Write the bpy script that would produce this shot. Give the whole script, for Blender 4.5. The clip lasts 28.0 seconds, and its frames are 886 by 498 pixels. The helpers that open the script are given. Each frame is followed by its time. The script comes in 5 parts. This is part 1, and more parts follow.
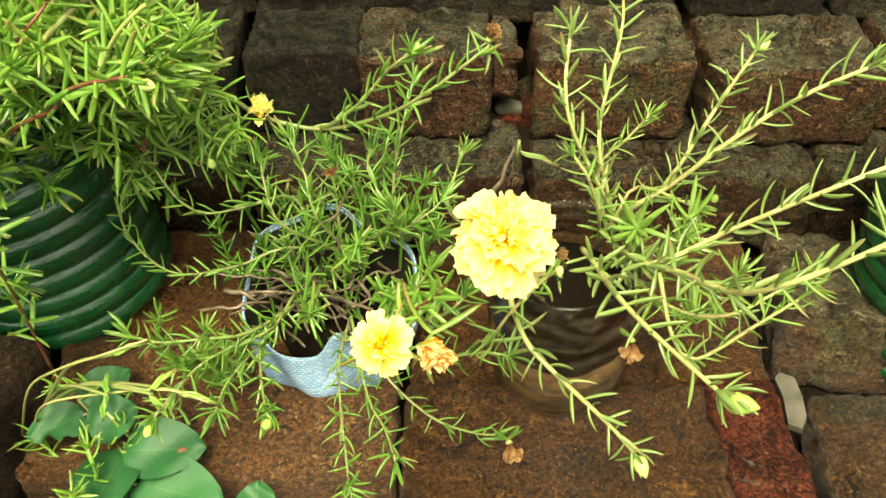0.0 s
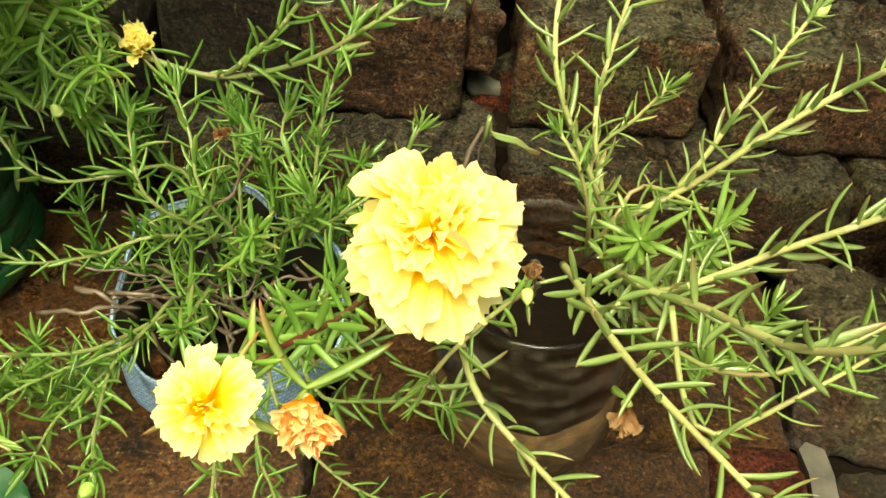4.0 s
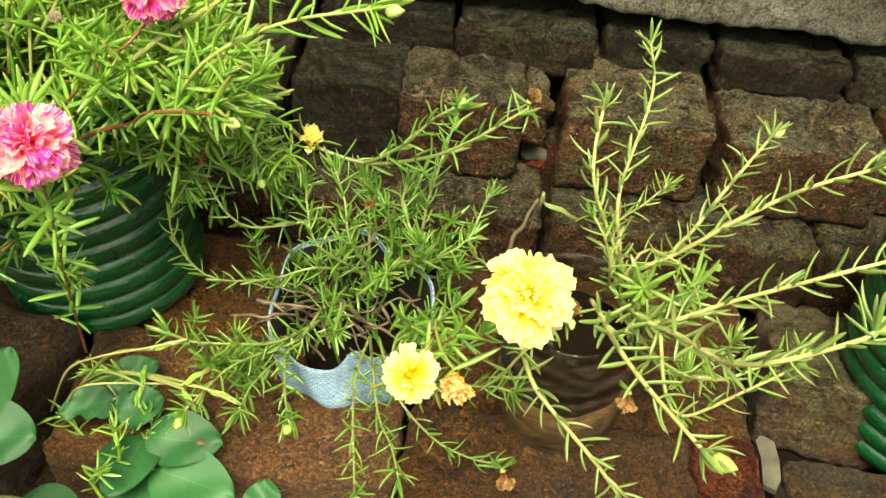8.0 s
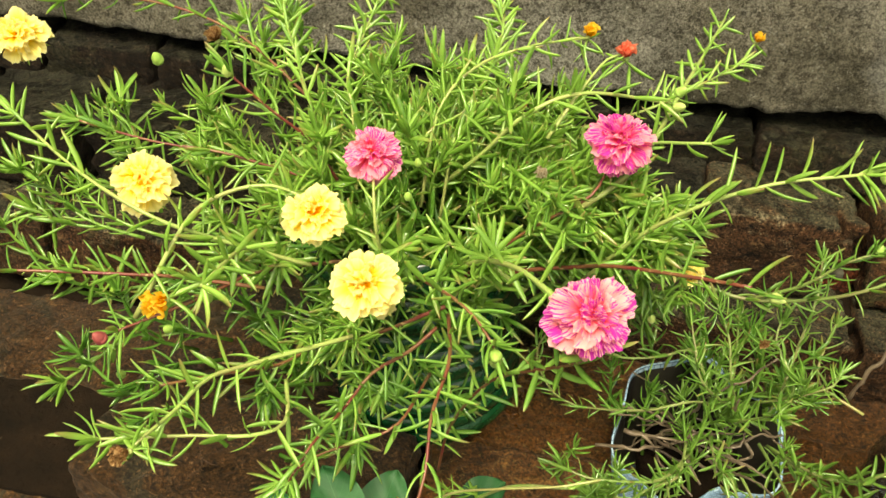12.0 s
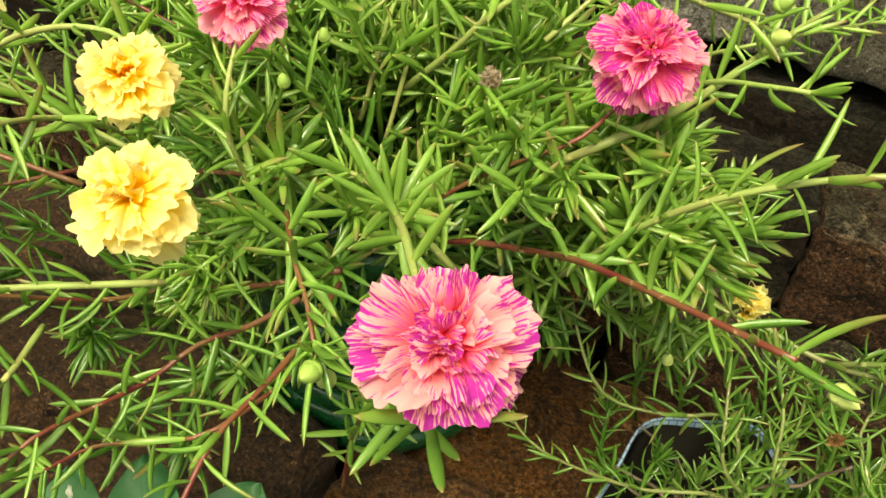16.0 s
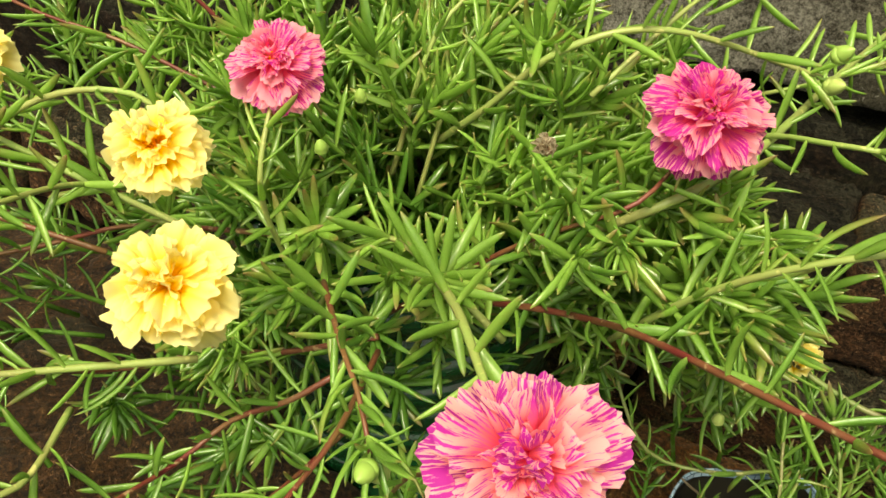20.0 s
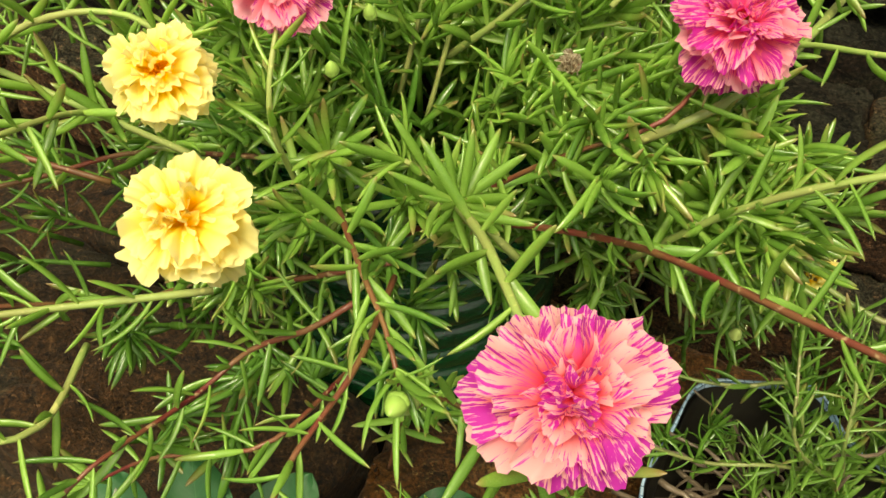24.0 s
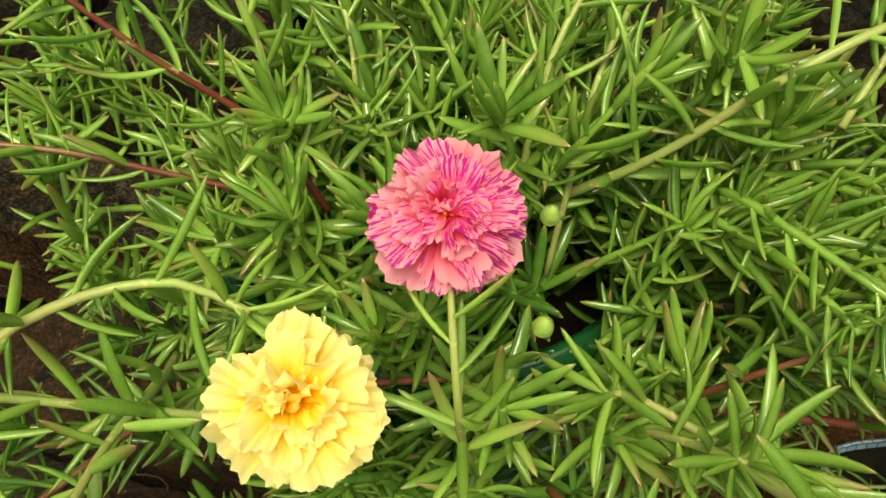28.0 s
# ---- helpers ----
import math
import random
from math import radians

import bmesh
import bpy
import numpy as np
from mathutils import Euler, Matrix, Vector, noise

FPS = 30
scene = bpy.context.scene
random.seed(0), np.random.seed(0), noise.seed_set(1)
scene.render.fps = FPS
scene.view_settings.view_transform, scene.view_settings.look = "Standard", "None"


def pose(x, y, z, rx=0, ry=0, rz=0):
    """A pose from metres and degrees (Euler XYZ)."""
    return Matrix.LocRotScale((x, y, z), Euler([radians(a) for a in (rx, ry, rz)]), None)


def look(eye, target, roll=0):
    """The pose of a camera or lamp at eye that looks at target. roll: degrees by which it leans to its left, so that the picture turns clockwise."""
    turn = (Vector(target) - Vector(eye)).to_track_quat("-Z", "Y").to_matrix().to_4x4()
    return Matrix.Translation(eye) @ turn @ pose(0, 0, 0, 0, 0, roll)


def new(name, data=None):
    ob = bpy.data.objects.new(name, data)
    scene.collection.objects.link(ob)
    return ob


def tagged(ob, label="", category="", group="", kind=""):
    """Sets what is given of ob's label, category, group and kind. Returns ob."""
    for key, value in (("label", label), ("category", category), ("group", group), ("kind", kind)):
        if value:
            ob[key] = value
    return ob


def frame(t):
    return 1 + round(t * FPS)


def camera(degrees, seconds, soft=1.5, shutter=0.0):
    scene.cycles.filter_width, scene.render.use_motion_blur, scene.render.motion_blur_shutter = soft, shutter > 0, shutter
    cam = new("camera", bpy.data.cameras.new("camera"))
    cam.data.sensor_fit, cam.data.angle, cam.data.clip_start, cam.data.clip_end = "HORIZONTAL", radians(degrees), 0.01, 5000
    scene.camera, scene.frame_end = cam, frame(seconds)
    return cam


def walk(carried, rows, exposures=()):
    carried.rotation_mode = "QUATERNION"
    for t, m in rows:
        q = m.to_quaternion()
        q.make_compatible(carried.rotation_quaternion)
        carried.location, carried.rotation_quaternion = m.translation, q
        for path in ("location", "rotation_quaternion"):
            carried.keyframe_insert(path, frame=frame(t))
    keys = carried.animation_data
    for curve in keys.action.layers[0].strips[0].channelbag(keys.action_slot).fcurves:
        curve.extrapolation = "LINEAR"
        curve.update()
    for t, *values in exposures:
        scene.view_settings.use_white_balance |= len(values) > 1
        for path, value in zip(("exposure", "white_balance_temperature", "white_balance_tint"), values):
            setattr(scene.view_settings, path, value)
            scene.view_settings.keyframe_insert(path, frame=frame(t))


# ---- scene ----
cam = camera(54.6, 28.0, soft=1.5)
METRES, EYE, TILT, LEAN, TURN = 1.32, 0.44, -42.0, 0.0, 0.0
ROWS = [
    (0.0, 0.0, 0.0, 0.0, 0.0, 0.0, -0.0),
    (0.5, 0.0062, 0.0309, -0.003, 1.0, 1.02, -2.0),
    (1.0, 0.0109, 0.0443, -0.0061, 1.11, 1.49, -3.48),
    (1.5, 0.0162, 0.0496, -0.0088, 1.16, 2.06, -3.76),
    (2.0, 0.0306, 0.0561, -0.0141, 0.72, 3.02, -3.57),
    (2.5, 0.0387, 0.0599, -0.0158, 0.14, 3.62, -3.09),
    (4.5, 0.0108, 0.1109, 0.0056, -1.69, -1.37, -4.21),
    (5.0, 0.014, 0.118, 0.0091, -1.73, -3.81, -4.53),
    (5.5, 0.0102, 0.1197, 0.0091, -1.68, -5.91, -5.2),
    (6.0, 0.0069, 0.1181, 0.0076, -1.54, -5.82, -5.46),
    (6.5, 0.0079, 0.1172, 0.0046, -1.14, -3.9, -5.31),
    (7.0, 0.0086, 0.1075, 0.0034, -1.17, -2.24, -4.49),
    (7.5, -0.0099, 0.049, 0.0106, -1.35, -1.04, -4.29),
    (8.0, -0.0108, -0.0302, 0.0086, -0.04, 1.05, -6.71),
    (8.5, 0.011, -0.0751, 0.0035, 4.74, 2.71, -9.04),
    (9.0, 0.0209, -0.0935, 0.0032, 6.69, 3.78, -9.98),
    (9.5, 0.0017, -0.0786, 0.0, 6.6, 3.8, -9.01),
    (10.0, -0.0567, -0.0692, 0.0099, 6.08, 3.7, -7.39),
    (10.5, -0.1043, -0.0582, 0.0164, 4.73, 3.93, -6.84),
    (11.0, -0.1389, -0.0544, 0.0261, 4.26, 4.01, -6.79),
    (11.5, -0.1599, -0.0503, 0.0239, 4.28, 4.16, -7.06),
    (13.5, -0.123, 0.0191, 0.0425, 9.63, 3.1, -19.27),
    (14.0, -0.1241, 0.0424, 0.045, 11.12, 2.29, -20.3),
    (14.5, -0.1242, 0.0669, 0.0403, 11.89, 0.63, -20.62),
    (15.0, -0.121, 0.0835, 0.0465, 12.79, -0.42, -20.72),
    (15.5, -0.1189, 0.0925, 0.0498, 12.93, -0.51, -21.36),
    (16.0, -0.1109, 0.0928, 0.043, 12.99, -0.44, -21.48),
    (16.5, -0.1035, 0.0829, 0.0361, 13.0, -0.46, -21.36),
    (17.0, -0.1153, 0.0738, 0.0272, 12.98, -0.57, -21.43),
    (17.5, -0.1275, 0.0771, 0.0234, 13.02, -0.6, -21.32),
    (18.0, -0.135, 0.0884, 0.0313, 12.86, 0.18, -20.63),
    (18.5, -0.1347, 0.098, 0.0365, 12.84, 0.75, -20.05),
    (19.0, -0.1239, 0.1034, 0.0336, 12.91, 0.76, -19.42),
    (19.5, -0.1251, 0.1072, 0.0404, 12.96, 0.6, -19.63),
    (20.0, -0.1272, 0.0996, 0.0508, 12.97, 0.57, -20.39),
    (20.5, -0.129, 0.0967, 0.0528, 13.02, 1.0, -20.76),
    (21.0, -0.1244, 0.0939, 0.0495, 13.02, 0.28, -21.1),
    (21.5, -0.1265, 0.0998, 0.0459, 13.03, -2.71, -20.98),
    (23.5, -0.1311, 0.1019, 0.0521, 12.74, -4.88, -19.07),
    (24.0, -0.1347, 0.1033, 0.0518, 12.38, -5.26, -18.96),
    (24.5, -0.1436, 0.1008, 0.0543, 12.25, -5.38, -18.94),
    (25.0, -0.1612, 0.1036, 0.055, 11.9, -5.49, -18.78),
    (25.5, -0.1773, 0.1128, 0.0557, 11.66, -5.47, -18.92),
    (26.0, -0.1879, 0.1257, 0.0612, 9.66, -5.1, -17.4),
    (26.5, -0.2005, 0.1399, 0.0563, 7.14, -5.04, -14.22),
    (27.0, -0.2081, 0.1486, 0.0585, 4.86, -5.52, -11.46),
    (27.5, -0.2146, 0.1528, 0.0704, 2.87, -5.62, -8.82),
    (28.0, -0.2147, 0.1563, 0.0836, 1.61, -5.22, -7.17),
]
walk(cam, [(t, pose(0, 0, EYE, TILT, LEAN, TURN) @ pose(METRES * x, METRES * y, METRES * z, 90 + pitch, roll, yaw)) for t, x, y, z, yaw, pitch, roll in ROWS],
     exposures=[(t, e + 0.03, 8300, -6 if t < 8.5 else -2) for t, e in ((0.0, 1.6), (2.5, 1.48), (5.0, 1.22), (7.0, 1.22), (8.0, 1.54), (9.0, 1.55), (11.5, 1.22), (14.0, 1.03), (17.0, 0.89), (21.0, 0.76), (26.0, 0.67), (28.0, 0.48))])

# ---- light: a bright, thinly clouded sky with a broad soft sun
world = bpy.data.worlds.new("sky")
scene.world = world
world.use_nodes = True
wn = world.node_tree
sky = wn.nodes.new("ShaderNodeTexSky")
sky.sky_type, sky.sun_disc = "NISHITA", False
SUN_UP, SUN_ROUND = radians(64), radians(188)
sky.sun_elevation, sky.sun_rotation = SUN_UP, SUN_ROUND
sky.air_density, sky.dust_density, sky.ozone_density = 1.0, 4.0, 1.0
veil = wn.nodes.new("ShaderNodeHueSaturation")  # thin white cloud
veil.inputs["Saturation"].default_value = 0.25
wn.links.new(sky.outputs[0], veil.inputs["Color"])
wn.links.new(veil.outputs[0], wn.nodes["Background"].inputs["Color"])
wn.nodes["Background"].inputs["Strength"].default_value = 0.125
sun_light = bpy.data.lights.new("sun", "SUN")
sun_light.energy, sun_light.angle, sun_light.color = 2.8, radians(28), (1.0, 0.95, 0.82)
sun = new("sun", sun_light)
away = Vector((math.sin(SUN_ROUND) * math.cos(SUN_UP), math.cos(SUN_ROUND) * math.cos(SUN_UP), math.sin(SUN_UP)))
sun.matrix_world = look(away * 5, (0, 0, 0))


# ---- materials
class Nodes:
    """A small wrapper to write node materials in a few lines."""

    def __init__(self, name, rough=0.6, spec=0.5, metal=0.0):
        self.mat = bpy.data.materials.new(name)
        self.mat.use_nodes = True
        self.tree = self.mat.node_tree
        self.bsdf = self.tree.nodes["Principled BSDF"]
        self.bsdf.inputs["Roughness"].default_value = rough
        self.bsdf.inputs["Specular IOR Level"].default_value = spec
        self.bsdf.inputs["Metallic"].default_value = metal
        self.coord = self.tree.nodes.new("ShaderNodeTexCoord")

    def add(self, kind, **values):
        node = self.tree.nodes.new(kind)
        for key, value in values.items():
            node.inputs[key].default_value = value
        return node

    def link(self, a, b):
        self.tree.links.new(a, b)

    def space(self, scale=(1, 1, 1)):
        """The thing's own coordinates, stretched."""
        m = self.add("ShaderNodeMapping", Scale=scale)
        self.link(self.coord.outputs["Object"], m.inputs["Vector"])
        return m.outputs["Vector"]

    def stretch(self, vector, scale):
        m = self.add("ShaderNodeMapping", Scale=scale)
        self.link(vector, m.inputs["Vector"])
        return m.outputs["Vector"]

    def noise(self, scale, detail=4.0, rough=0.55, vector=None, distort=0.0):
        n = self.add("ShaderNodeTexNoise", Scale=scale, Detail=detail, Roughness=rough, Distortion=distort)
        self.link(vector or self.coord.outputs["Object"], n.inputs["Vector"])
        return n.outputs["Fac"]

    def ramp(self, fac, *stops):
        r = self.tree.nodes.new("ShaderNodeValToRGB")
        while len(r.color_ramp.elements) < len(stops):
            r.color_ramp.elements.new(0.5)
        for e, (p, c) in zip(r.color_ramp.elements, stops):
            e.position = p
            e.color = (*c, 1) if len(c) == 3 else c
        self.link(fac, r.inputs["Fac"])
        return r.outputs["Color"]

    def mix(self, fac, a, b, mode="MIX"):
        m = self.tree.nodes.new("ShaderNodeMix")
        m.data_type, m.blend_type = "RGBA", mode
        for socket, value in ((m.inputs["Factor"], fac), (m.inputs[6], a), (m.inputs[7], b)):
            if isinstance(value, bpy.types.NodeSocket):
                self.link(value, socket)
            elif isinstance(value, tuple):
                socket.default_value = (*value, 1)
            else:
                socket.default_value = value
        return m.outputs[2]

    def hue(self, colour, value, saturation=1.0, shift=0.5):
        h = self.add("ShaderNodeHueSaturation", Saturation=saturation)
        for key, given in (("Value", value), ("Hue", shift)):
            if isinstance(given, bpy.types.NodeSocket):
                self.link(given, h.inputs[key])
            else:
                h.inputs[key].default_value = given
        self.link(colour, h.inputs["Color"])
        return h.outputs["Color"]

    def spread(self, value, low, high):
        m = self.add("ShaderNodeMapRange")
        m.inputs["To Min"].default_value, m.inputs["To Max"].default_value = low, high
        self.link(value, m.inputs["Value"])
        return m.outputs["Result"]

    def random(self, island=False):
        if island:
            return self.tree.nodes.new("ShaderNodeNewGeometry").outputs["Random Per Island"]
        return self.tree.nodes.new("ShaderNodeObjectInfo").outputs["Random"]

    def bump(self, height, strength, distance):
        b = self.add("ShaderNodeBump", Strength=strength, Distance=distance)
        self.link(height, b.inputs["Height"])
        self.link(b.outputs["Normal"], self.bsdf.inputs["Normal"])

    def done(self, colour=None, rough=None):
        if colour is not None:
            if isinstance(colour, tuple):
                self.bsdf.inputs["Base Color"].default_value = (*colour, 1)
            else:
                self.link(colour, self.bsdf.inputs["Base Color"])
        if rough is not None:
            self.link(rough, self.bsdf.inputs["Roughness"])
        return self.mat


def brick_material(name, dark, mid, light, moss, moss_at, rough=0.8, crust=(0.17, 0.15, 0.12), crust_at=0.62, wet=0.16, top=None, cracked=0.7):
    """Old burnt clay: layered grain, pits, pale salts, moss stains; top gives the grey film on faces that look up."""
    n = Nodes(name, rough, wet)
    shift = n.add("ShaderNodeVectorMath")  # each brick shows its own stains
    off = n.tree.nodes.new("ShaderNodeCombineXYZ")
    n.link(n.spread(n.random(), 0.0, 9.0), off.inputs["X"])
    n.link(n.spread(n.random(), 0.0, 23.0), off.inputs["Y"])
    n.link(n.coord.outputs["Object"], shift.inputs[0])
    n.link(off.outputs["Vector"], shift.inputs[1])
    at = shift.outputs["Vector"]
    layers = n.noise(1.0, 9, 0.75, n.stretch(at, (30, 30, 48)), 0.7)
    c = n.ramp(layers, (0.36, tuple(v * 0.55 for v in dark)), (0.47, mid), (0.55, tuple((a + b) / 2 for a, b in zip(mid, dark))), (0.66, light))
    c = n.mix(n.ramp(n.noise(9, 9, 0.72, at, 0.9), (moss_at, (0, 0, 0)), (moss_at + 0.07, (0.85, 0.85, 0.85))), c, moss)
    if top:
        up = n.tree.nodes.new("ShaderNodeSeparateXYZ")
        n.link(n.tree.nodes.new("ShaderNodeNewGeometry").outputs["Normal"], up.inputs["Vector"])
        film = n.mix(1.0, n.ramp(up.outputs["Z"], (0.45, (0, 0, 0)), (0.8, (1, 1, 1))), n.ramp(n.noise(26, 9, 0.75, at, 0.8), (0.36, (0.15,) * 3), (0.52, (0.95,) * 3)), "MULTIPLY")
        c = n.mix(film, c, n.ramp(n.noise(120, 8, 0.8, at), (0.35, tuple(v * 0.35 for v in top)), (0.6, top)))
    c = n.mix(n.ramp(n.noise(15, 10, 0.78, at, 0.6), (crust_at, (0, 0, 0)), (crust_at + 0.04, (0.75, 0.75, 0.75))), c, crust)
    pits = n.noise(190, 6, 0.8, at)
    c = n.mix(n.ramp(pits, (0.39, (0.95, 0.95, 0.95)), (0.455, (0, 0, 0))), c, tuple(v * 0.18 for v in dark))
    c = n.mix(n.ramp(n.noise(300, 6, 0.85, at), (0.57, (0, 0, 0)), (0.63, (0.8, 0.8, 0.8))), c, tuple(min(0.4, v * 1.7 + 0.02) for v in light))
    crack = n.noise(1.0, 8, 0.72, n.stretch(at, (13, 13, 40)), 1.0)
    c = n.mix(n.ramp(crack, (0.484, (0, 0, 0)), (0.5, (cracked,) * 3), (0.514, (0, 0, 0))), c, tuple(v * 0.2 for v in dark))
    grain = n.ramp(n.noise(430, 4, 0.75, at), (0.40, (0, 0, 0)), (0.62, (1, 1, 1)))
    c = n.hue(c, n.spread(grain, 0.28, 1.75))
    c = n.hue(c, n.spread(n.random(), 0.75, 1.3))
    relief = n.mix(0.5, n.mix(0.5, layers, n.noise(60, 10, 0.8, at, 0.5)), n.mix(0.6, n.noise(320, 8, 0.85, at), pits))
    relief = n.mix(n.ramp(crack, (0.47, (0, 0, 0)), (0.5, (cracked,) * 3), (0.53, (0, 0, 0))), relief, (0.0, 0.0, 0.0))
    n.bump(relief, 1.0, 0.016)
    return n.done(c, n.ramp(n.noise(14, 4, 0.55, at), (0.3, (rough * 0.5,) * 3), (0.7, (min(1.0, rough * 1.12),) * 3)))


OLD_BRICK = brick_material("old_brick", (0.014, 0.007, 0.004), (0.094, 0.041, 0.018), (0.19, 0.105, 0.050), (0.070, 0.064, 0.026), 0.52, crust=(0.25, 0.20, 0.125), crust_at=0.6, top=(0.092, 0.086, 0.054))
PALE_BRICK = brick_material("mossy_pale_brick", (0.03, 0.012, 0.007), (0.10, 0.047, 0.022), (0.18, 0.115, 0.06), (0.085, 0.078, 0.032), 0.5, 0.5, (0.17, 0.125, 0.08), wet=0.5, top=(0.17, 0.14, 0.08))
FLOOR_BRICK = brick_material("floor_brick", (0.020, 0.007, 0.003), (0.108, 0.043, 0.011), (0.225, 0.105, 0.027), (0.04, 0.022, 0.012), 0.53, 0.6, (0.10, 0.055, 0.03), 0.63, 0.4, cracked=0.12)
DARK_FLOOR = brick_material("mossy_floor_brick", (0.014, 0.006, 0.003), (0.088, 0.041, 0.014), (0.195, 0.103, 0.040), (0.042, 0.034, 0.018), 0.5, 0.6, (0.09, 0.06, 0.035), 0.63, 0.4, cracked=0.2)
EARTHY_BRICK = brick_material("earth_smeared_brick", (0.034, 0.013, 0.005), (0.17, 0.068, 0.020), (0.34, 0.165, 0.055), (0.05, 0.028, 0.014), 0.55, 0.5, (0.30, 0.17, 0.09), 0.62, 0.6, cracked=0.1)
RED_BRICK = brick_material("red_brick", (0.045, 0.010, 0.005), (0.135, 0.030, 0.013), (0.18, 0.055, 0.025), (0.06, 0.022, 0.012), 0.6)
# near-black brick: the shade of the recess under the plaster is in its colours
BACK_BRICK = brick_material("shaded_back_brick", (0.005, 0.003, 0.002), (0.026, 0.014, 0.008), (0.062, 0.037, 0.02), (0.034, 0.031, 0.016), 0.5, crust=(0.1, 0.085, 0.06), crust_at=0.6, top=(0.05, 0.047, 0.03))


def earth_material():
    n = Nodes("earth", 0.95, 0.1)
    c = n.ramp(n.noise(30, 8, 0.7), (0.3, (0.003, 0.002, 0.001)), (0.6, (0.011, 0.006, 0.003)), (0.8, (0.028, 0.016, 0.008)))
    n.bump(n.noise(90, 8, 0.7), 0.8, 0.006)
    return n.done(c)


EARTH = earth_material()


BLOOM = (0.093, 0.668, 0.224)


def plaster_material():
    n = Nodes("plaster", 0.95, 0.1)
    c = n.ramp(n.noise(9, 8, 0.65, distort=0.4), (0.36, (0.10, 0.09, 0.066)), (0.5, (0.23, 0.205, 0.16)), (0.66, (0.36, 0.33, 0.28)))
    c = n.mix(n.ramp(n.noise(3.5, 5), (0.5, (0, 0, 0)), (0.66, (0.8, 0.8, 0.8))), c, (0.45, 0.43, 0.39))
    c = n.mix(n.ramp(n.noise(170, 6, 0.8), (0.5, (0, 0, 0)), (0.58, (0.75, 0.75, 0.75))), c, (0.05, 0.042, 0.03))
    c = n.mix(n.ramp(n.noise(240, 5, 0.8, distort=0.5), (0.58, (0, 0, 0)), (0.64, (0.7, 0.7, 0.7))), c, (0.42, 0.4, 0.35))
    # an old damp stain with a ragged outline, and a whitish bloom
    spot = n.tree.nodes.new("ShaderNodeSeparateXYZ")
    n.link(n.coord.outputs["Object"], spot.inputs["Vector"])
    side = n.add("ShaderNodeMath")
    n.link(spot.outputs["X"], side.inputs[0])
    n.link(n.spread(n.noise(7, 7, 0.7, distort=0.6), -0.22, 0.22), side.inputs[1])
    c = n.mix(n.ramp(side.outputs["Value"], (0.14, (0, 0, 0)), (0.30, (0.6, 0.6, 0.6))), c, (0.085, 0.076, 0.05))
    away = n.add("ShaderNodeVectorMath")
    away.operation = "DISTANCE"
    away.inputs[1].default_value = BLOOM
    n.link(n.coord.outputs["Object"], away.inputs[0])
    near = n.add("ShaderNodeMath")
    n.link(away.outputs["Value"], near.inputs[0])
    n.link(n.spread(n.noise(30, 6, 0.7), -0.03, 0.03), near.inputs[1])
    c = n.mix(n.ramp(near.outputs["Value"], (0.02, (0.7, 0.7, 0.7)), (0.055, (0, 0, 0))), c, (0.52, 0.51, 0.50))
    c = n.hue(c, n.spread(n.ramp(n.noise(520, 4, 0.75), (0.40, (0, 0, 0)), (0.62, (1, 1, 1))), 0.5, 1.4))
    n.bump(n.mix(0.7, n.noise(70, 10, 0.8), n.noise(420, 6, 0.85)), 1.0, 0.014)
    return n.done(c)


PLASTER = plaster_material()


def leaf_material(name, low, high, tip, island=False, blush=(0.24, 0.13, 0.07), blush_from=0.45, blush_share=0.78):
    n = Nodes(name, 0.34, 0.5)
    along = n.tree.nodes.new("ShaderNodeUVMap")
    split = n.tree.nodes.new("ShaderNodeSeparateXYZ")
    n.link(along.outputs["UV"], split.inputs["Vector"])
    body = n.mix(n.random(island), low, high)
    body = n.mix(n.ramp(n.noise(130, 3), (0.4, (0, 0, 0)), (0.7, (0.5, 0.5, 0.5))), body, high)
    # paler towards the stem, flushed at the tip
    body = n.mix(n.ramp(split.outputs["Y"], (0.0, (0.55, 0.55, 0.55)), (0.3, (0, 0, 0))), body, tuple(min(0.6, v * 1.35 + 0.03) for v in high))
    c = n.mix(n.ramp(split.outputs["Y"], (0.88, (0, 0, 0)), (1.0, (0.8, 0.8, 0.8))), body, tip)
    flush = n.mix(1.0, n.ramp(split.outputs["Y"], (blush_from, (0, 0, 0)), (0.95, (0.7, 0.7, 0.7))), n.ramp(n.random(island), (blush_share, (0, 0, 0)), (min(1.0, blush_share + 0.08), (1, 1, 1))), "MULTIPLY")
    c = n.mix(flush, c, blush)
    c = n.mix(1.0, n.hue(c, 1.04, 0.96), (1.07, 1.0, 0.9), "MULTIPLY")
    n.bump(n.noise(420, 3), 0.2, 0.0006)
    n.bsdf.inputs["Coat Weight"].default_value = 0.7
    n.bsdf.inputs["Coat Roughness"].default_value = 0.16
    # watery flesh lets some light through
    glow = n.add("ShaderNodeBsdfTranslucent")
    n.link(n.hue(c, 1.75, 0.92), glow.inputs["Color"])
    both = n.add("ShaderNodeMixShader", Fac=0.38)
    n.link(n.bsdf.outputs["BSDF"], both.inputs[1])
    n.link(glow.outputs["BSDF"], both.inputs[2])
    n.link(both.outputs["Shader"], n.tree.nodes["Material Output"].inputs["Surface"])
    return n.done(c, n.ramp(n.noise(90, 2), (0.35, (0.17,) * 3), (0.7, (0.34,) * 3)))


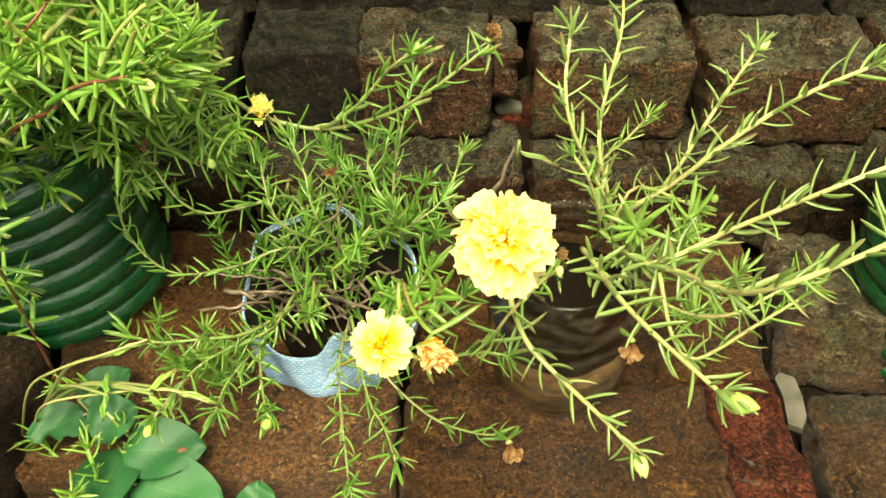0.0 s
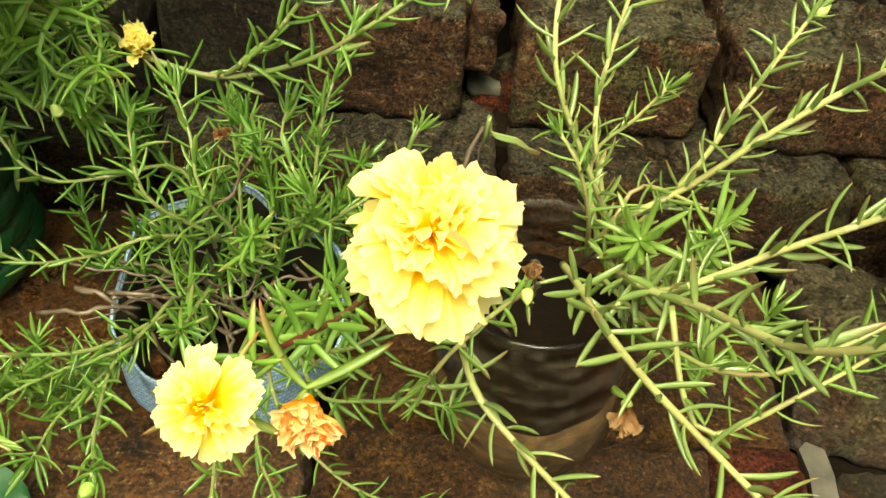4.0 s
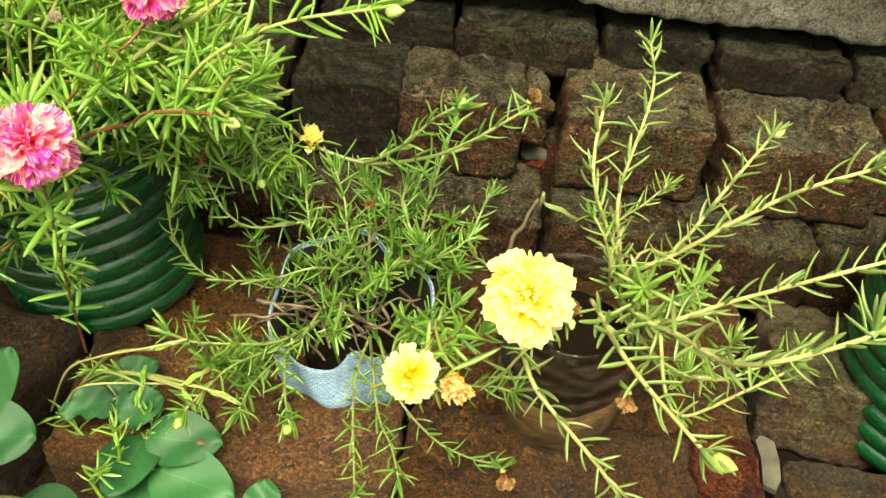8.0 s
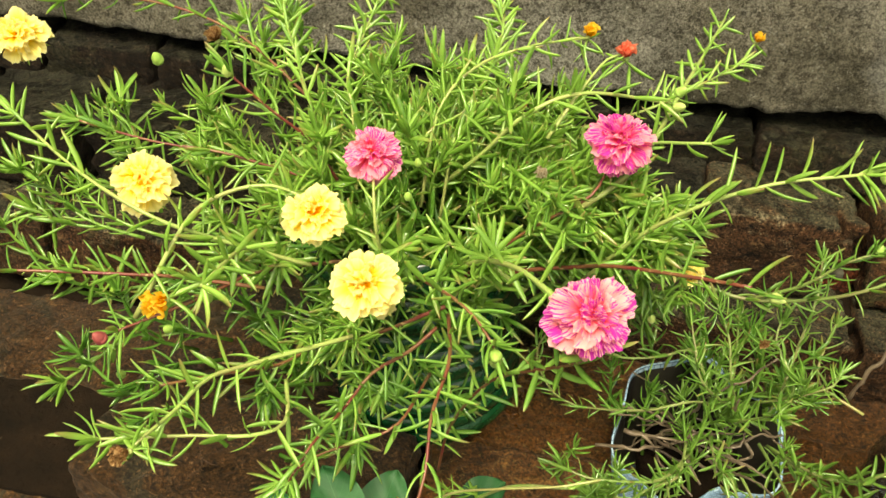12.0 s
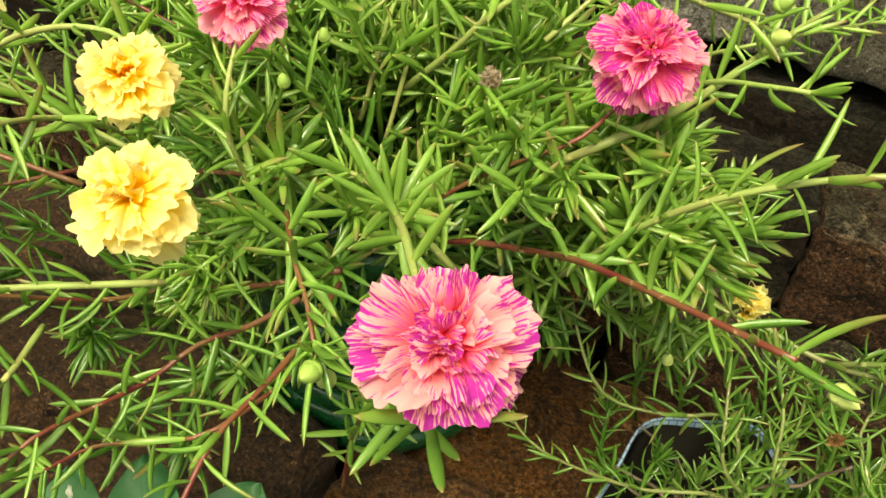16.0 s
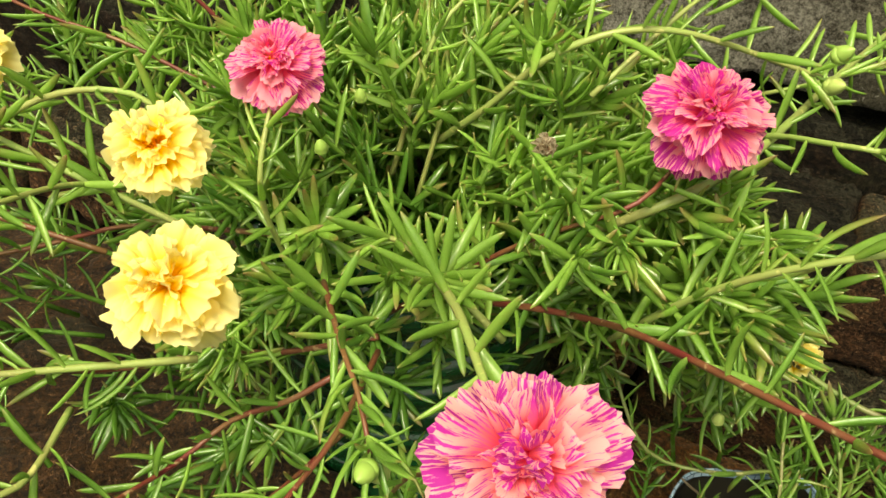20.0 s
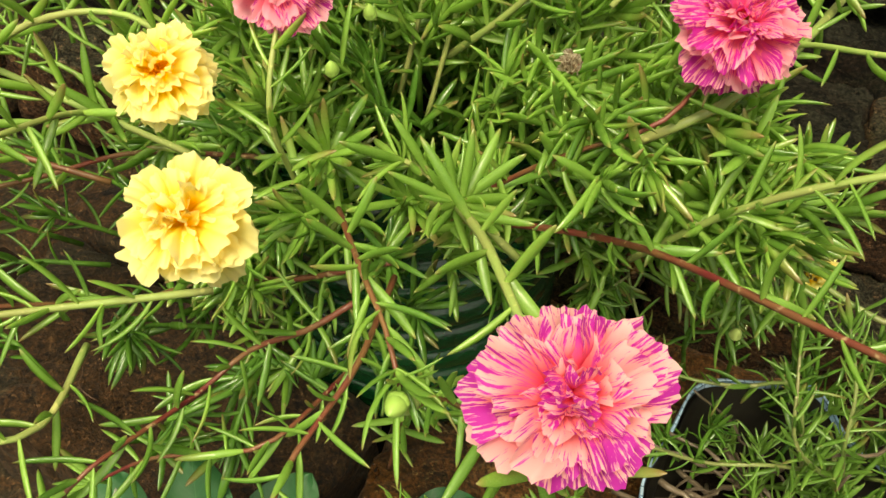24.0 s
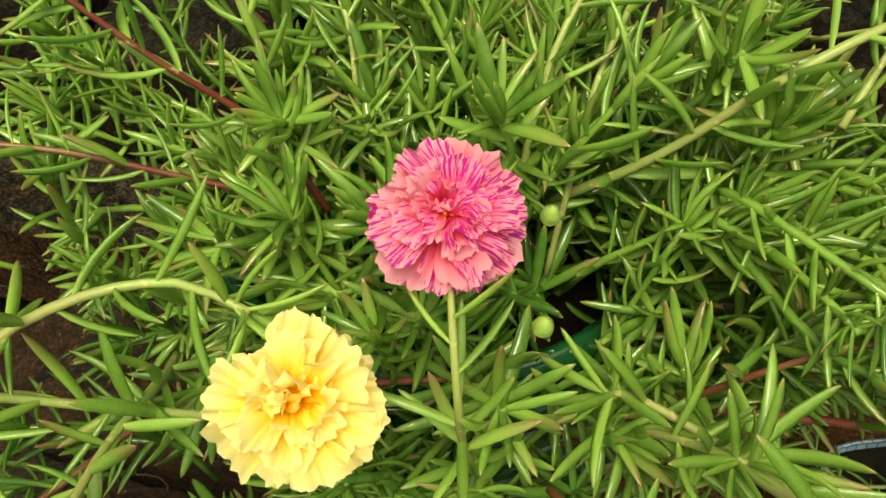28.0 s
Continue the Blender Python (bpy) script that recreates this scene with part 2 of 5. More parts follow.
LEAVES = {
    "pale": leaf_material("pale_leaf", (0.150, 0.245, 0.070), (0.255, 0.375, 0.125), (0.26, 0.19, 0.09)),
    "mid": leaf_material("mid_leaf", (0.110, 0.225, 0.042), (0.220, 0.375, 0.080), (0.22, 0.21, 0.08)),
    "green": leaf_material("green_leaf", (0.072, 0.190, 0.028), (0.175, 0.340, 0.060), (0.20, 0.22, 0.06)),
    "lime": leaf_material("lime_leaf", (0.110, 0.259, 0.032), (0.294, 0.504, 0.100), (0.30, 0.26, 0.10)),
    "red": leaf_material("fresh_leaf", (0.078, 0.227, 0.030), (0.248, 0.458, 0.081), (0.30, 0.22, 0.08)),
    "blush": leaf_material("blushed_leaf", (0.127, 0.24, 0.041), (0.276, 0.40, 0.095), (0.36, 0.07, 0.05), blush=(0.36, 0.10, 0.07), blush_from=0.5, blush_share=0.2),
}
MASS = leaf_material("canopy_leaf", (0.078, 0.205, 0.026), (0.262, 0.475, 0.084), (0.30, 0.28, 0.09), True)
# darker copy of the canopy leaf: shade deep in the plants is painted in
MASS_SHADED = leaf_material("shaded_leaf", (0.045, 0.147, 0.018), (0.140, 0.325, 0.046), (0.18, 0.2, 0.05), True)


def stem_material(name, a, b, speck):
    n = Nodes(name, 0.4, 0.45)
    c = n.ramp(n.noise(38, 3), (0.35, a), (0.65, b))
    c = n.mix(n.ramp(n.noise(260, 2), (0.64, (0, 0, 0)), (0.7, (0.8, 0.8, 0.8))), c, speck)
    n.bump(n.noise(300, 3), 0.25, 0.001)
    return n.done(c)


STEMS = {
    "pale": stem_material("pale_stem", (0.38, 0.41, 0.15), (0.26, 0.23, 0.09), (0.46, 0.44, 0.25)),
    "mid": stem_material("mid_stem", (0.30, 0.36, 0.11), (0.26, 0.20, 0.09), (0.4, 0.4, 0.2)),
    "green": stem_material("green_stem", (0.14, 0.23, 0.05), (0.18, 0.17, 0.07), (0.4, 0.4, 0.2)),
    "lime": stem_material("lime_stem", (0.25, 0.35, 0.09), (0.26, 0.27, 0.09), (0.5, 0.48, 0.18)),
    "red": stem_material("red_stem", (0.13, 0.016, 0.018), (0.17, 0.085, 0.035), (0.42, 0.3, 0.16)),
    "root": stem_material("rootlet", (0.15, 0.085, 0.05), (0.07, 0.035, 0.02), (0.22, 0.15, 0.1)),
    "dry": stem_material("dry_stem", (0.16, 0.118, 0.082), (0.07, 0.048, 0.034), (0.27, 0.225, 0.165)),
}


# ---- building blocks
def mesh_of(name, verts, faces, material, uv=None, smooth=True):
    me = bpy.data.meshes.new(name)
    me.from_pydata(verts, [], faces)
    me.materials.append(material)
    if smooth:
        me.polygons.foreach_set("use_smooth", [True] * len(me.polygons))
    if uv is not None:
        layer = me.uv_layers.new(name="UVMap")
        index = np.empty(len(me.loops), dtype=np.int32)
        me.loops.foreach_get("vertex_index", index)
        layer.data.foreach_set("uv", np.asarray(uv, dtype=np.float32)[index].ravel())
    me.update()
    return me


def thing(name, place, label, category, group="", kind=""):
    ob = new(name)
    ob.location = place
    ob.empty_display_size = 0.02
    return tagged(ob, label, category, group, kind)


def under(child, parent, label=""):
    """Hangs a mesh whose points are in the world's coordinates under a thing."""
    child.parent = parent
    if parent.type == "EMPTY":
        child.matrix_parent_inverse = Matrix.Translation(-parent.location)
    if label:
        child["label"] = label
    return child


def smooth_line(points, step=0.006):
    """A Catmull-Rom line through the points, at even steps."""
    p = [Vector(q) for q in points]
    p = [2 * p[0] - p[1]] + p + [2 * p[-1] - p[-2]]
    out = []
    for a, b, c, d in zip(p, p[1:], p[2:], p[3:]):
        k = max(2, int((c - b).length / step))
        for i in range(k):
            t = i / k
            out.append(0.5 * (2 * b + (c - a) * t + (2 * a - 5 * b + 4 * c - d) * t * t + (3 * b - a - 3 * c + d) * t ** 3))
    return out + [p[-2]]


def tube(line, radius, sides=7, end=0.6, knots=0.0):
    """Points and faces of a tapered round stem along a line."""
    verts, faces = [], []
    side = Vector((0.3, 0.5, 1)).normalized()
    for i, p in enumerate(line):
        d = (line[min(i + 1, len(line) - 1)] - line[max(i - 1, 0)]).normalized()
        side = (side - d * side.dot(d)).normalized()
        up = d.cross(side)
        r = radius * (1 + (end - 1) * i / max(1, len(line) - 1)) * (1 + knots * noise.noise(p * 160))
        for k in range(sides):
            a = 2 * math.pi * k / sides
            verts.append(p + (side * math.cos(a) + up * math.sin(a)) * r)
    for i in range(len(line) - 1):
        for k in range(sides):
            j = (k + 1) % sides
            faces.append((i * sides + k, i * sides + j, (i + 1) * sides + j, (i + 1) * sides + k))
    faces.append(tuple(reversed(range(sides))))
    faces.append(tuple(range((len(line) - 1) * sides, len(line) * sides)))
    return verts, faces


def leaf_shape(bend, sides=6, width=0.074):
    """A fleshy leaf of length 1 along z, narrow at its base, pointed, that bends towards +x. Points, faces, uv."""
    verts, faces, uv = [], [], []
    steps = (0.0, 0.07, 0.22, 0.42, 0.62, 0.80, 0.93, 1.0)
    girth = (0.42, 0.62, 0.90, 1.0, 0.97, 0.80, 0.50, 0.10)
    rings = len(steps) - 1
    for t, g in zip(steps, girth):
        w = width * g
        x, z = bend * t * t, t * (1 - 0.16 * abs(bend) * t)
        for k in range(sides):
            a = 2 * math.pi * k / sides
            flat = 0.62 if math.cos(a) < 0 else 0.42
            verts.append((x + flat * w * math.cos(a), w * math.sin(a), z))
            uv.append((k / sides, t))
    for i in range(rings):
        for k in range(sides):
            j = (k + 1) % sides
            faces.append((i * sides + k, i * sides + j, (i + 1) * sides + j, (i + 1) * sides + k))
    faces.append(tuple(range(rings * sides, (rings + 1) * sides)))
    return np.array(verts), faces, np.array(uv)


BENDS = (-0.26, -0.1, 0.08, 0.2, 0.32, 0.46)
LEAF_SHAPES = [leaf_shape(b) for b in BENDS]
LEAF_MESHES = {key: [mesh_of("leaf", v.tolist(), f, mat, uv) for v, f, uv in LEAF_SHAPES] for key, mat in LEAVES.items()}


def leaf_frames(line, per_cm, length, whorl, rng, start=0.12, spread=1.0):
    """Where the leaves of a stem sit: matrices, with z along the leaf and x towards the stem's tip."""
    out = []
    total = sum((b - a).length for a, b in zip(line, line[1:]))
    n = int(total * 100 * per_cm * 0.5)
    spin = rng.uniform(0, 6.28)

    def sit(p, d, turn, lean, size):
        side = d.orthogonal().normalized()
        side = Matrix.Rotation(turn, 3, d) @ side
        axis = (d * math.cos(lean) + side * math.sin(lean) + Vector((0, 0, 0.12))).normalized()
        x = (d - axis * d.dot(axis)).normalized()
        y = axis.cross(x)
        m = Matrix((x, y, axis)).transposed().to_4x4()
        return Matrix.Translation(p) @ m @ Matrix.Diagonal((size * rng.uniform(0.85, 1.15), size * rng.uniform(0.85, 1.15), size, 1))

    for i in range(n):
        t = start + (1 - start) * (i + rng.uniform(-0.3, 0.3)) / n
        t = min(max(t, 0.0), 0.985)
        k = min(int(t * (len(line) - 1)), len(line) - 2)
        d = (line[k + 1] - line[k]).normalized()
        p = line[k].lerp(line[k + 1], t * (len(line) - 1) - k)
        spin += 2.4 + rng.uniform(-0.3, 0.3)
        out.append(sit(p, d, spin, radians(rng.uniform(42, 78)) * spread, length * rng.uniform(0.7, 1.12)))
    d = (line[-1] - line[-2]).normalized()
    for i in range(whorl):
        spin += 2.4
        out.append(sit(line[-1] - d * rng.uniform(0, 0.006), d, spin, radians(rng.uniform(18, 88)), length * rng.uniform(0.5, 1.1)))
    return out


grow_rng = random.Random(7)
HEADS = []


def clear_of_flowers(m, size=1.0):
    """Whether a leaf keeps out of every flower head."""
    for centre, radius in HEADS:
        for t in (0.1, 0.55, 1.0):
            if ((m @ Vector((0, 0, t))) - centre).length < radius * size:
                return False
    return True


def grow(plant, points, colour, per_cm, length, whorl, radius):
    """A stem with its leaves, each leaf an object of its own under the stem."""
    line = smooth_line(points)
    v, f = tube(line, radius * (0.00086 if plant is bag_plant else 0.00091 if plant is cup_plant else 0.001), end=0.62, knots=0.12)
    stem = under(new("stem", mesh_of("stem", v, f, STEMS[colour])), plant)
    broad = 0.97 if plant is cup_plant else 0.9 if plant is pot_plant else 1.0
    for m in leaf_frames(line, per_cm * (1.05 if plant is cup_plant else 1.25), length * (0.00097 if plant is cup_plant else 0.00092), whorl, grow_rng):
        if not clear_of_flowers(m):
            continue
        leaf = new("leaf", grow_rng.choice(LEAF_MESHES[colour]))
        leaf.parent = stem
        leaf.matrix_basis = m @ Matrix.Diagonal((broad, broad, 1, 1))
    return stem


def foliage(name, plant, stems, material, rng, label):
    """A mass of thin stems and leaves that nobody could count, joined into one mesh."""
    allv, allf, alluv, base = [], [], [], 0
    for line, length, per_cm, whorl in stems:
        v, f = tube(line, 0.0013, sides=5, end=0.7)
        allv.append(np.array([tuple(q) for q in v]))
        alluv.append(np.tile((0.5, 0.3), (len(v), 1)))
        allf += [tuple(i + base for i in g) for g in f]
        base += len(v)
        for m in leaf_frames(line, per_cm * 1.2, length * 0.85, whorl, rng, 0.3):
            if not clear_of_flowers(m, 1.15):
                continue
            lv, lf, luv = rng.choice(LEAF_SHAPES)
            a = np.array(m)
            allv.append(lv @ a[:3, :3].T + a[:3, 3])
            alluv.append(luv)
            allf += [tuple(i + base for i in g) for g in lf]
            base += len(lv)
    me = mesh_of(name, np.concatenate(allv).tolist(), allf, material, np.concatenate(alluv))
    return tagged(under(new(name, me), plant, label), kind="stuff")


def rough_block(sx, sy, sz, seed, rounding=0.012, wear=0.004, step=0.0055):
    """A worn, handmade block with soft corners and an uneven skin, centred on its own middle."""
    nx, ny, nz = (max(3, round(s / step)) for s in (sx, sy, sz))
    verts, faces, index = [], [], {}

    def vert(i, j, k):
        if (i, j, k) not in index:
            h = Vector((sx, sy, sz)) / 2
            p = Vector((sx * (i / nx - 0.5), sy * (j / ny - 0.5), sz * (k / nz - 0.5)))
            r = min(rounding, min(h) * 0.9)
            core = Vector([max(-h[a] + r, min(h[a] - r, p[a])) for a in range(3)])
            off = p - core
            if off.length > 1e-6:
                n = off.normalized()
                p = core + n * r
                q = p + Vector((seed * 3.1, seed * 1.7, 0))
                edge = sum(abs(v) > 1e-6 for v in off) > 1
                rough = wear * (1.1 if edge else 0.8)
                p += n * (rough * 0.6 * noise.noise(q * 26) + rough * 0.9 * noise.noise(q * 70) + rough * 0.8 * noise.noise(q * 170))
                p -= n * (wear * 1.6 * max(0.0, noise.noise(q * 45 + Vector((9, 4, 2))) - 0.25) if edge else 0)
            index[(i, j, k)] = len(verts)
            verts.append(p)
        return index[(i, j, k)]

    for (na, nb, nc, pick) in ((nx, ny, nz, lambda a, b, c: (a, b, c)), (ny, nz, nx, lambda a, b, c: (c, a, b)), (nz, nx, ny, lambda a, b, c: (b, c, a))):
        for c, flip in ((0, True), (nc, False)):
            for a in range(na):
                for b in range(nb):
                    q = [vert(*pick(a + u, b + w, c)) for u, w in ((0, 0), (1, 0), (1, 1), (0, 1))]
                    faces.append(tuple(reversed(q)) if flip else tuple(q))
    return verts, faces


block_count = [0]


def brick(parent, x0, x1, y0, y1, z0, z1, material, rx=0, ry=0, rz=0, rounding=0.012, wear=0.004, name="brick"):
    block_count[0] += 1
    v, f = rough_block(x1 - x0, y1 - y0, z1 - z0, block_count[0], rounding, wear)
    ob = new(name, mesh_of(name, v, f, material))
    ob.matrix_basis = pose((x0 + x1) / 2, (y0 + y1) / 2, (z0 + z1) / 2, rx, ry, rz)
    ob.parent = parent
    return ob


def box_mesh(name, boxes, material):
    """Plain boxes (x0, x1, y0, y1, z0, z1) in one mesh, for hidden cores."""
    verts, faces = [], []
    for x0, x1, y0, y1, z0, z1 in boxes:
        b = len(verts)
        verts += [(x, y, z) for x in (x0, x1) for y in (y0, y1) for z in (z0, z1)]
        faces += [tuple(b + i for i in q) for q in ((0, 1, 3, 2), (4, 6, 7, 5), (0, 4, 5, 1), (2, 3, 7, 6), (0, 2, 6, 4), (1, 5, 7, 3))]
    return mesh_of(name, verts, faces, material, smooth=False)


# ---- the setting: earth, the plastered wall, its stepped brick footing and the brick edging
def ground_sheet():
    n, verts, faces = 60, [], []
    spots = [math.copysign(abs(u) ** 3.2 * 400 + abs(u) * 0.8, u) for u in (2 * i / n - 1 for i in range(n + 1))]
    for y in spots:
        for x in spots:
            verts.append((x, y + 0.3, -0.15 + 0.012 * noise.noise(Vector((x, y, 0)) * 9)))
    for j in range(n):
        for i in range(n):
            a = j * (n + 1) + i
            faces.append((a, a + 1, a + n + 2, a + n + 1))
    return tagged(new("ground", mesh_of("ground", verts, faces, EARTH)), "bare dark damp earth", "ground", kind="structure")


ground = ground_sheet()


def plaster_wall():
    """The plastered wall above the footing, with a ragged lower edge."""
    xs = np.concatenate((np.arange(-2.6, -0.62, 0.02), np.arange(-0.62, 0.5, 0.0035), np.arange(0.5, 2.2, 0.02)))
    zs = [0.0, 0.003] + [0.003 + 0.0045 * i for i in range(1, 40)] + [0.2, 0.26, 0.35, 0.5, 0.75, 1.1]
    verts, faces = [], []
    for x in xs:
        low = 0.160 + 0.007 * noise.noise(Vector((x * 14, 0, 3))) + 0.004 * noise.noise(Vector((x * 70, 0, 5))) + 0.008 * math.exp(-((x - 0.06) / 0.035) ** 2)
        verts.append((x, 0.76, low + 0.004))
        for i, h in enumerate(zs):
            z = low + h
            bulge = 0.003 * noise.noise(Vector((x * 6, z * 9, 0))) + 0.003 * noise.noise(Vector((x * 40, z * 40, 7))) + 0.0022 * noise.noise(Vector((x * 120, z * 120, 2))) + (0.003 * max(0.0, noise.noise(Vector((x * 190, z * 190, 4))) - 0.15) if h < 0.2 else 0)
            verts.append((x, 0.668 + bulge + (0.006 if i == 0 else 0), z))
        verts.append((x, 0.95, 1.25))
        verts.append((x, 0.95, 0.1))
    m = len(zs) + 3
    for i in range(len(xs) - 1):
        for k in range(m):
            j = (k + 1) % m
            faces.append((i * m + k, (i + 1) * m + k, (i + 1) * m + j, i * m + j))
    return tagged(new("wall_north", mesh_of("wall_north", verts, faces, PLASTER)), "weathered grey cement plaster wall with a ragged lower edge", "wall", kind="structure")


wall_north = plaster_wall()
footing = tagged(new("footing", box_mesh("footing", [(-2.6, 2.2, 0.672, 0.94, -0.2, 0.10), (-2.6, 2.2, 0.72, 0.94, 0.10, 0.30), (-2.6, 2.2, 0.56, 0.68, -0.2, 0.036)], EARTH)),
                 "stepped footing of old dark mossy bricks", "wall", kind="structure")
pavement = tagged(new("pavement", box_mesh("pavement", [(-2.6, 2.2, 0.32, 0.6, -0.2, -0.045)], EARTH)),
                  "edging of damp orange-brown bricks laid flat on the earth", "pavement", kind="structure")
lay = random.Random(3)
# top course under the plaster, in the near-black brick with shade painted in
x = -1.3
while x < 1.2:
    w = lay.uniform(0.09, 0.13)
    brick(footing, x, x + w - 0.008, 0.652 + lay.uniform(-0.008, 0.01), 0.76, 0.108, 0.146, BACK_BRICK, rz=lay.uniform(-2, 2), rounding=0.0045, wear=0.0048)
    x += w
# the course of headers that shows best
for x0, x1, y0, tz in ((-0.153, -0.065, 0.580, 0.116), (-0.063, 0.038, 0.573, 0.118), (0.073, 0.192, 0.568, 0.117), (0.204, 0.338, 0.562, 0.112)):
    # headers on the left take the near-black brick
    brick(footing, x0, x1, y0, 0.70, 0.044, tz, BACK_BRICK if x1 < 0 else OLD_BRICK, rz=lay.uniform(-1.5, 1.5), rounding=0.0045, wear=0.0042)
brick(footing, 0.037, 0.055, 0.588, 0.69, 0.072, 0.115, OLD_BRICK, ry=7, rz=4, rounding=0.004, wear=0.005)
for x0, direction in ((0.348, 1), (-0.163, -1)):
    for i in range(9):
        w = lay.uniform(0.1, 0.125)
        a, b = (x0, x0 + w - 0.01) if direction > 0 else (x0 - w + 0.01, x0)
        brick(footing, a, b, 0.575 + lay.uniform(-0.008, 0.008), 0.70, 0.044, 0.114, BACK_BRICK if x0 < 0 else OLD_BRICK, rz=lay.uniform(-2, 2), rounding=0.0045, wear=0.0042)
        x0 += direction * w
# the lower course, set forward
x = -1.3
for w in [0.23, 0.22, 0.23, 0.23, 0.24, 0.22, 0.23, 0.22, 0.23, 0.23, 0.23]:
    brick(footing, x, x + w - 0.008, 0.523 + lay.uniform(-0.006, 0.006), 0.63, -0.028, 0.043, OLD_BRICK, rz=lay.uniform(-1.2, 1.2), rounding=0.0045, wear=0.0048)
    x += w
# a single brick laid in front of it, beside the pot
brick(footing, 0.240, 0.350, 0.386, 0.492, -0.052, 0.016, PALE_BRICK, rx=-9, rz=-8, rounding=0.0045, wear=0.0042)
# edging bricks
FLOOR = [(-0.024, 0.1695, 0.19, 0.358, 0.002, 0), (0.238, 0.46, 0.19, 0.356, -0.010, -2), (-0.255, -0.030, 0.288, 0.40, 0.004, 3), (-0.02, 0.22, 0.366, 0.465, -0.006, 1),
         (-0.252, -0.03, 0.405, 0.515, 0.0, 0), (-0.480, -0.264, 0.284, 0.392, 0.028, -14), (-0.488, -0.257, 0.41, 0.52, 0.03, -1), (-0.72, -0.494, 0.30, 0.415, -0.050, -2),
         (-0.725, -0.497, 0.42, 0.52, -0.038, 4), (-0.95, -0.735, 0.30, 0.41, -0.044, 1), (-0.95, -0.735, 0.415, 0.52, -0.04, 1), (0.46, 0.69, 0.2, 0.4, -0.03, 1), (-0.02, 0.235, 0.47, 0.52, -0.01, 0)]
for x0, x1, y0, y1, top, turn in FLOOR:
    brick(pavement, x0, x1, y0, y1, top - 0.07, top, DARK_FLOOR if x1 < -0.1 or x0 > 0.21 else EARTHY_BRICK if x1 < 0 else FLOOR_BRICK, rz=turn * 0.6, rounding=0.0055, wear=0.0035)
x = -1.0
for w in [0.21, 0.22, 0.215, 0.22, 0.23]:
    brick(pavement, x, x + w - 0.01, 0.262, 0.375, -0.125, -0.048, DARK_FLOOR, rz=lay.uniform(-2, 2), rounding=0.0045, wear=0.0048)
    x += w
brick(pavement, 0.1705, 0.2165, 0.19, 0.360, -0.07, 0.003, RED_BRICK, rz=0.5, rounding=0.004, wear=0.003)

# ---- green ribbed pots
def glaze_material():
    n = Nodes("green_plastic", 0.22, 0.5)
    c = n.ramp(n.noise(18, 5), (0.3, (0.002, 0.034, 0.010)), (0.7, (0.006, 0.072, 0.020)))
    c = n.mix(n.ramp(n.noise(140, 3), (0.66, (0, 0, 0)), (0.74, (0.5, 0.5, 0.5))), c, (0.06, 0.09, 0.06))
    n.bsdf.inputs["Coat Weight"].default_value = 0.55
    n.bsdf.inputs["Coat Roughness"].default_value = 0.06
    drops = n.ramp(n.noise(330, 2), (0.60, (0, 0, 0)), (0.72, (1, 1, 1)))
    n.bump(n.mix(0.45, n.noise(60, 4), drops), 0.45, 0.003)
    return n.done(c, n.ramp(n.noise(30, 4), (0.35, (0.10,) * 3), (0.7, (0.32,) * 3)))


GLAZE = glaze_material()


def lathe(profile, sides=64, wobble=0.0):
    """Spins (radius, height) pairs round z; the first and last ring are closed."""
    verts, faces = [], []
    for r, z in profile:
        for k in range(sides):
            a = 2 * math.pi * k / sides
            w = 1 + wobble * noise.noise(Vector((math.cos(a) * 2, math.sin(a) * 2, z * 25)))
            verts.append((r * w * math.cos(a), r * w * math.sin(a), z))
    for i in range(len(profile) - 1):
        for k in range(sides):
            j = (k + 1) % sides
            faces.append((i * sides + k, i * sides + j, (i + 1) * sides + j, (i + 1) * sides + k))
    faces.append(tuple(reversed(range(sides))))
    faces.append(tuple(range((len(profile) - 1) * sides, len(profile) * sides)))
    return verts, faces


def ribbed_pot(place, tilt):
    ob = thing("flower_pot", place, "dark green glossy plastic pot with thick rounded ribs", "flower pot", "green ribbed pots")
    outer = []
    for i in range(101):
        z = 0.17 * i / 100
        outer.append((0.067 + 0.011 * (z / 0.17) + 0.0045 * abs(math.sin(math.pi * z / 0.017)) ** 0.6, z))
    rim = [(0.083, 0.171), (0.085, 0.176), (0.083, 0.182), (0.080, 0.184), (0.076, 0.18), (0.0745, 0.16), (0.073, 0.15)]
    v, f = lathe([(0.05, 0.0)] + outer + rim)
    body = new("body", mesh_of("pot_body", v, f, GLAZE))
    body.parent = ob
    v, f = lathe([(0.072, 0.148), (0.072, 0.152), (0.05, 0.158), (0.02, 0.16)], wobble=0.05)
    soil = new("soil", mesh_of("soil", v, f, EARTH))
    soil.parent = ob
    soil["label"] = "dark crumbly potting soil"
    ob.rotation_euler = [radians(a) for a in tilt]
    return ob


ribbed_pot((-0.268, 0.455, 0.0), (2, -7, 0))
ribbed_pot((0.362, 0.425, -0.03), (0, 0, 40))

# ---- plants
cup_plant = thing("moss_rose_plant", (0.08, 0.375, 0.09), "leggy pale-stemmed moss rose with one large yellow flower", "plant", "moss rose plants")
bag_plant = thing("moss_rose_plant", (-0.07, 0.39, 0.05), "green moss rose with small yellow flower, in woven bag", "plant", "moss rose plants")
pot_plant = thing("moss_rose_plant", (-0.262, 0.452, 0.155), "dense spreading moss rose with pink and yellow double flowers", "plant", "moss rose plants")

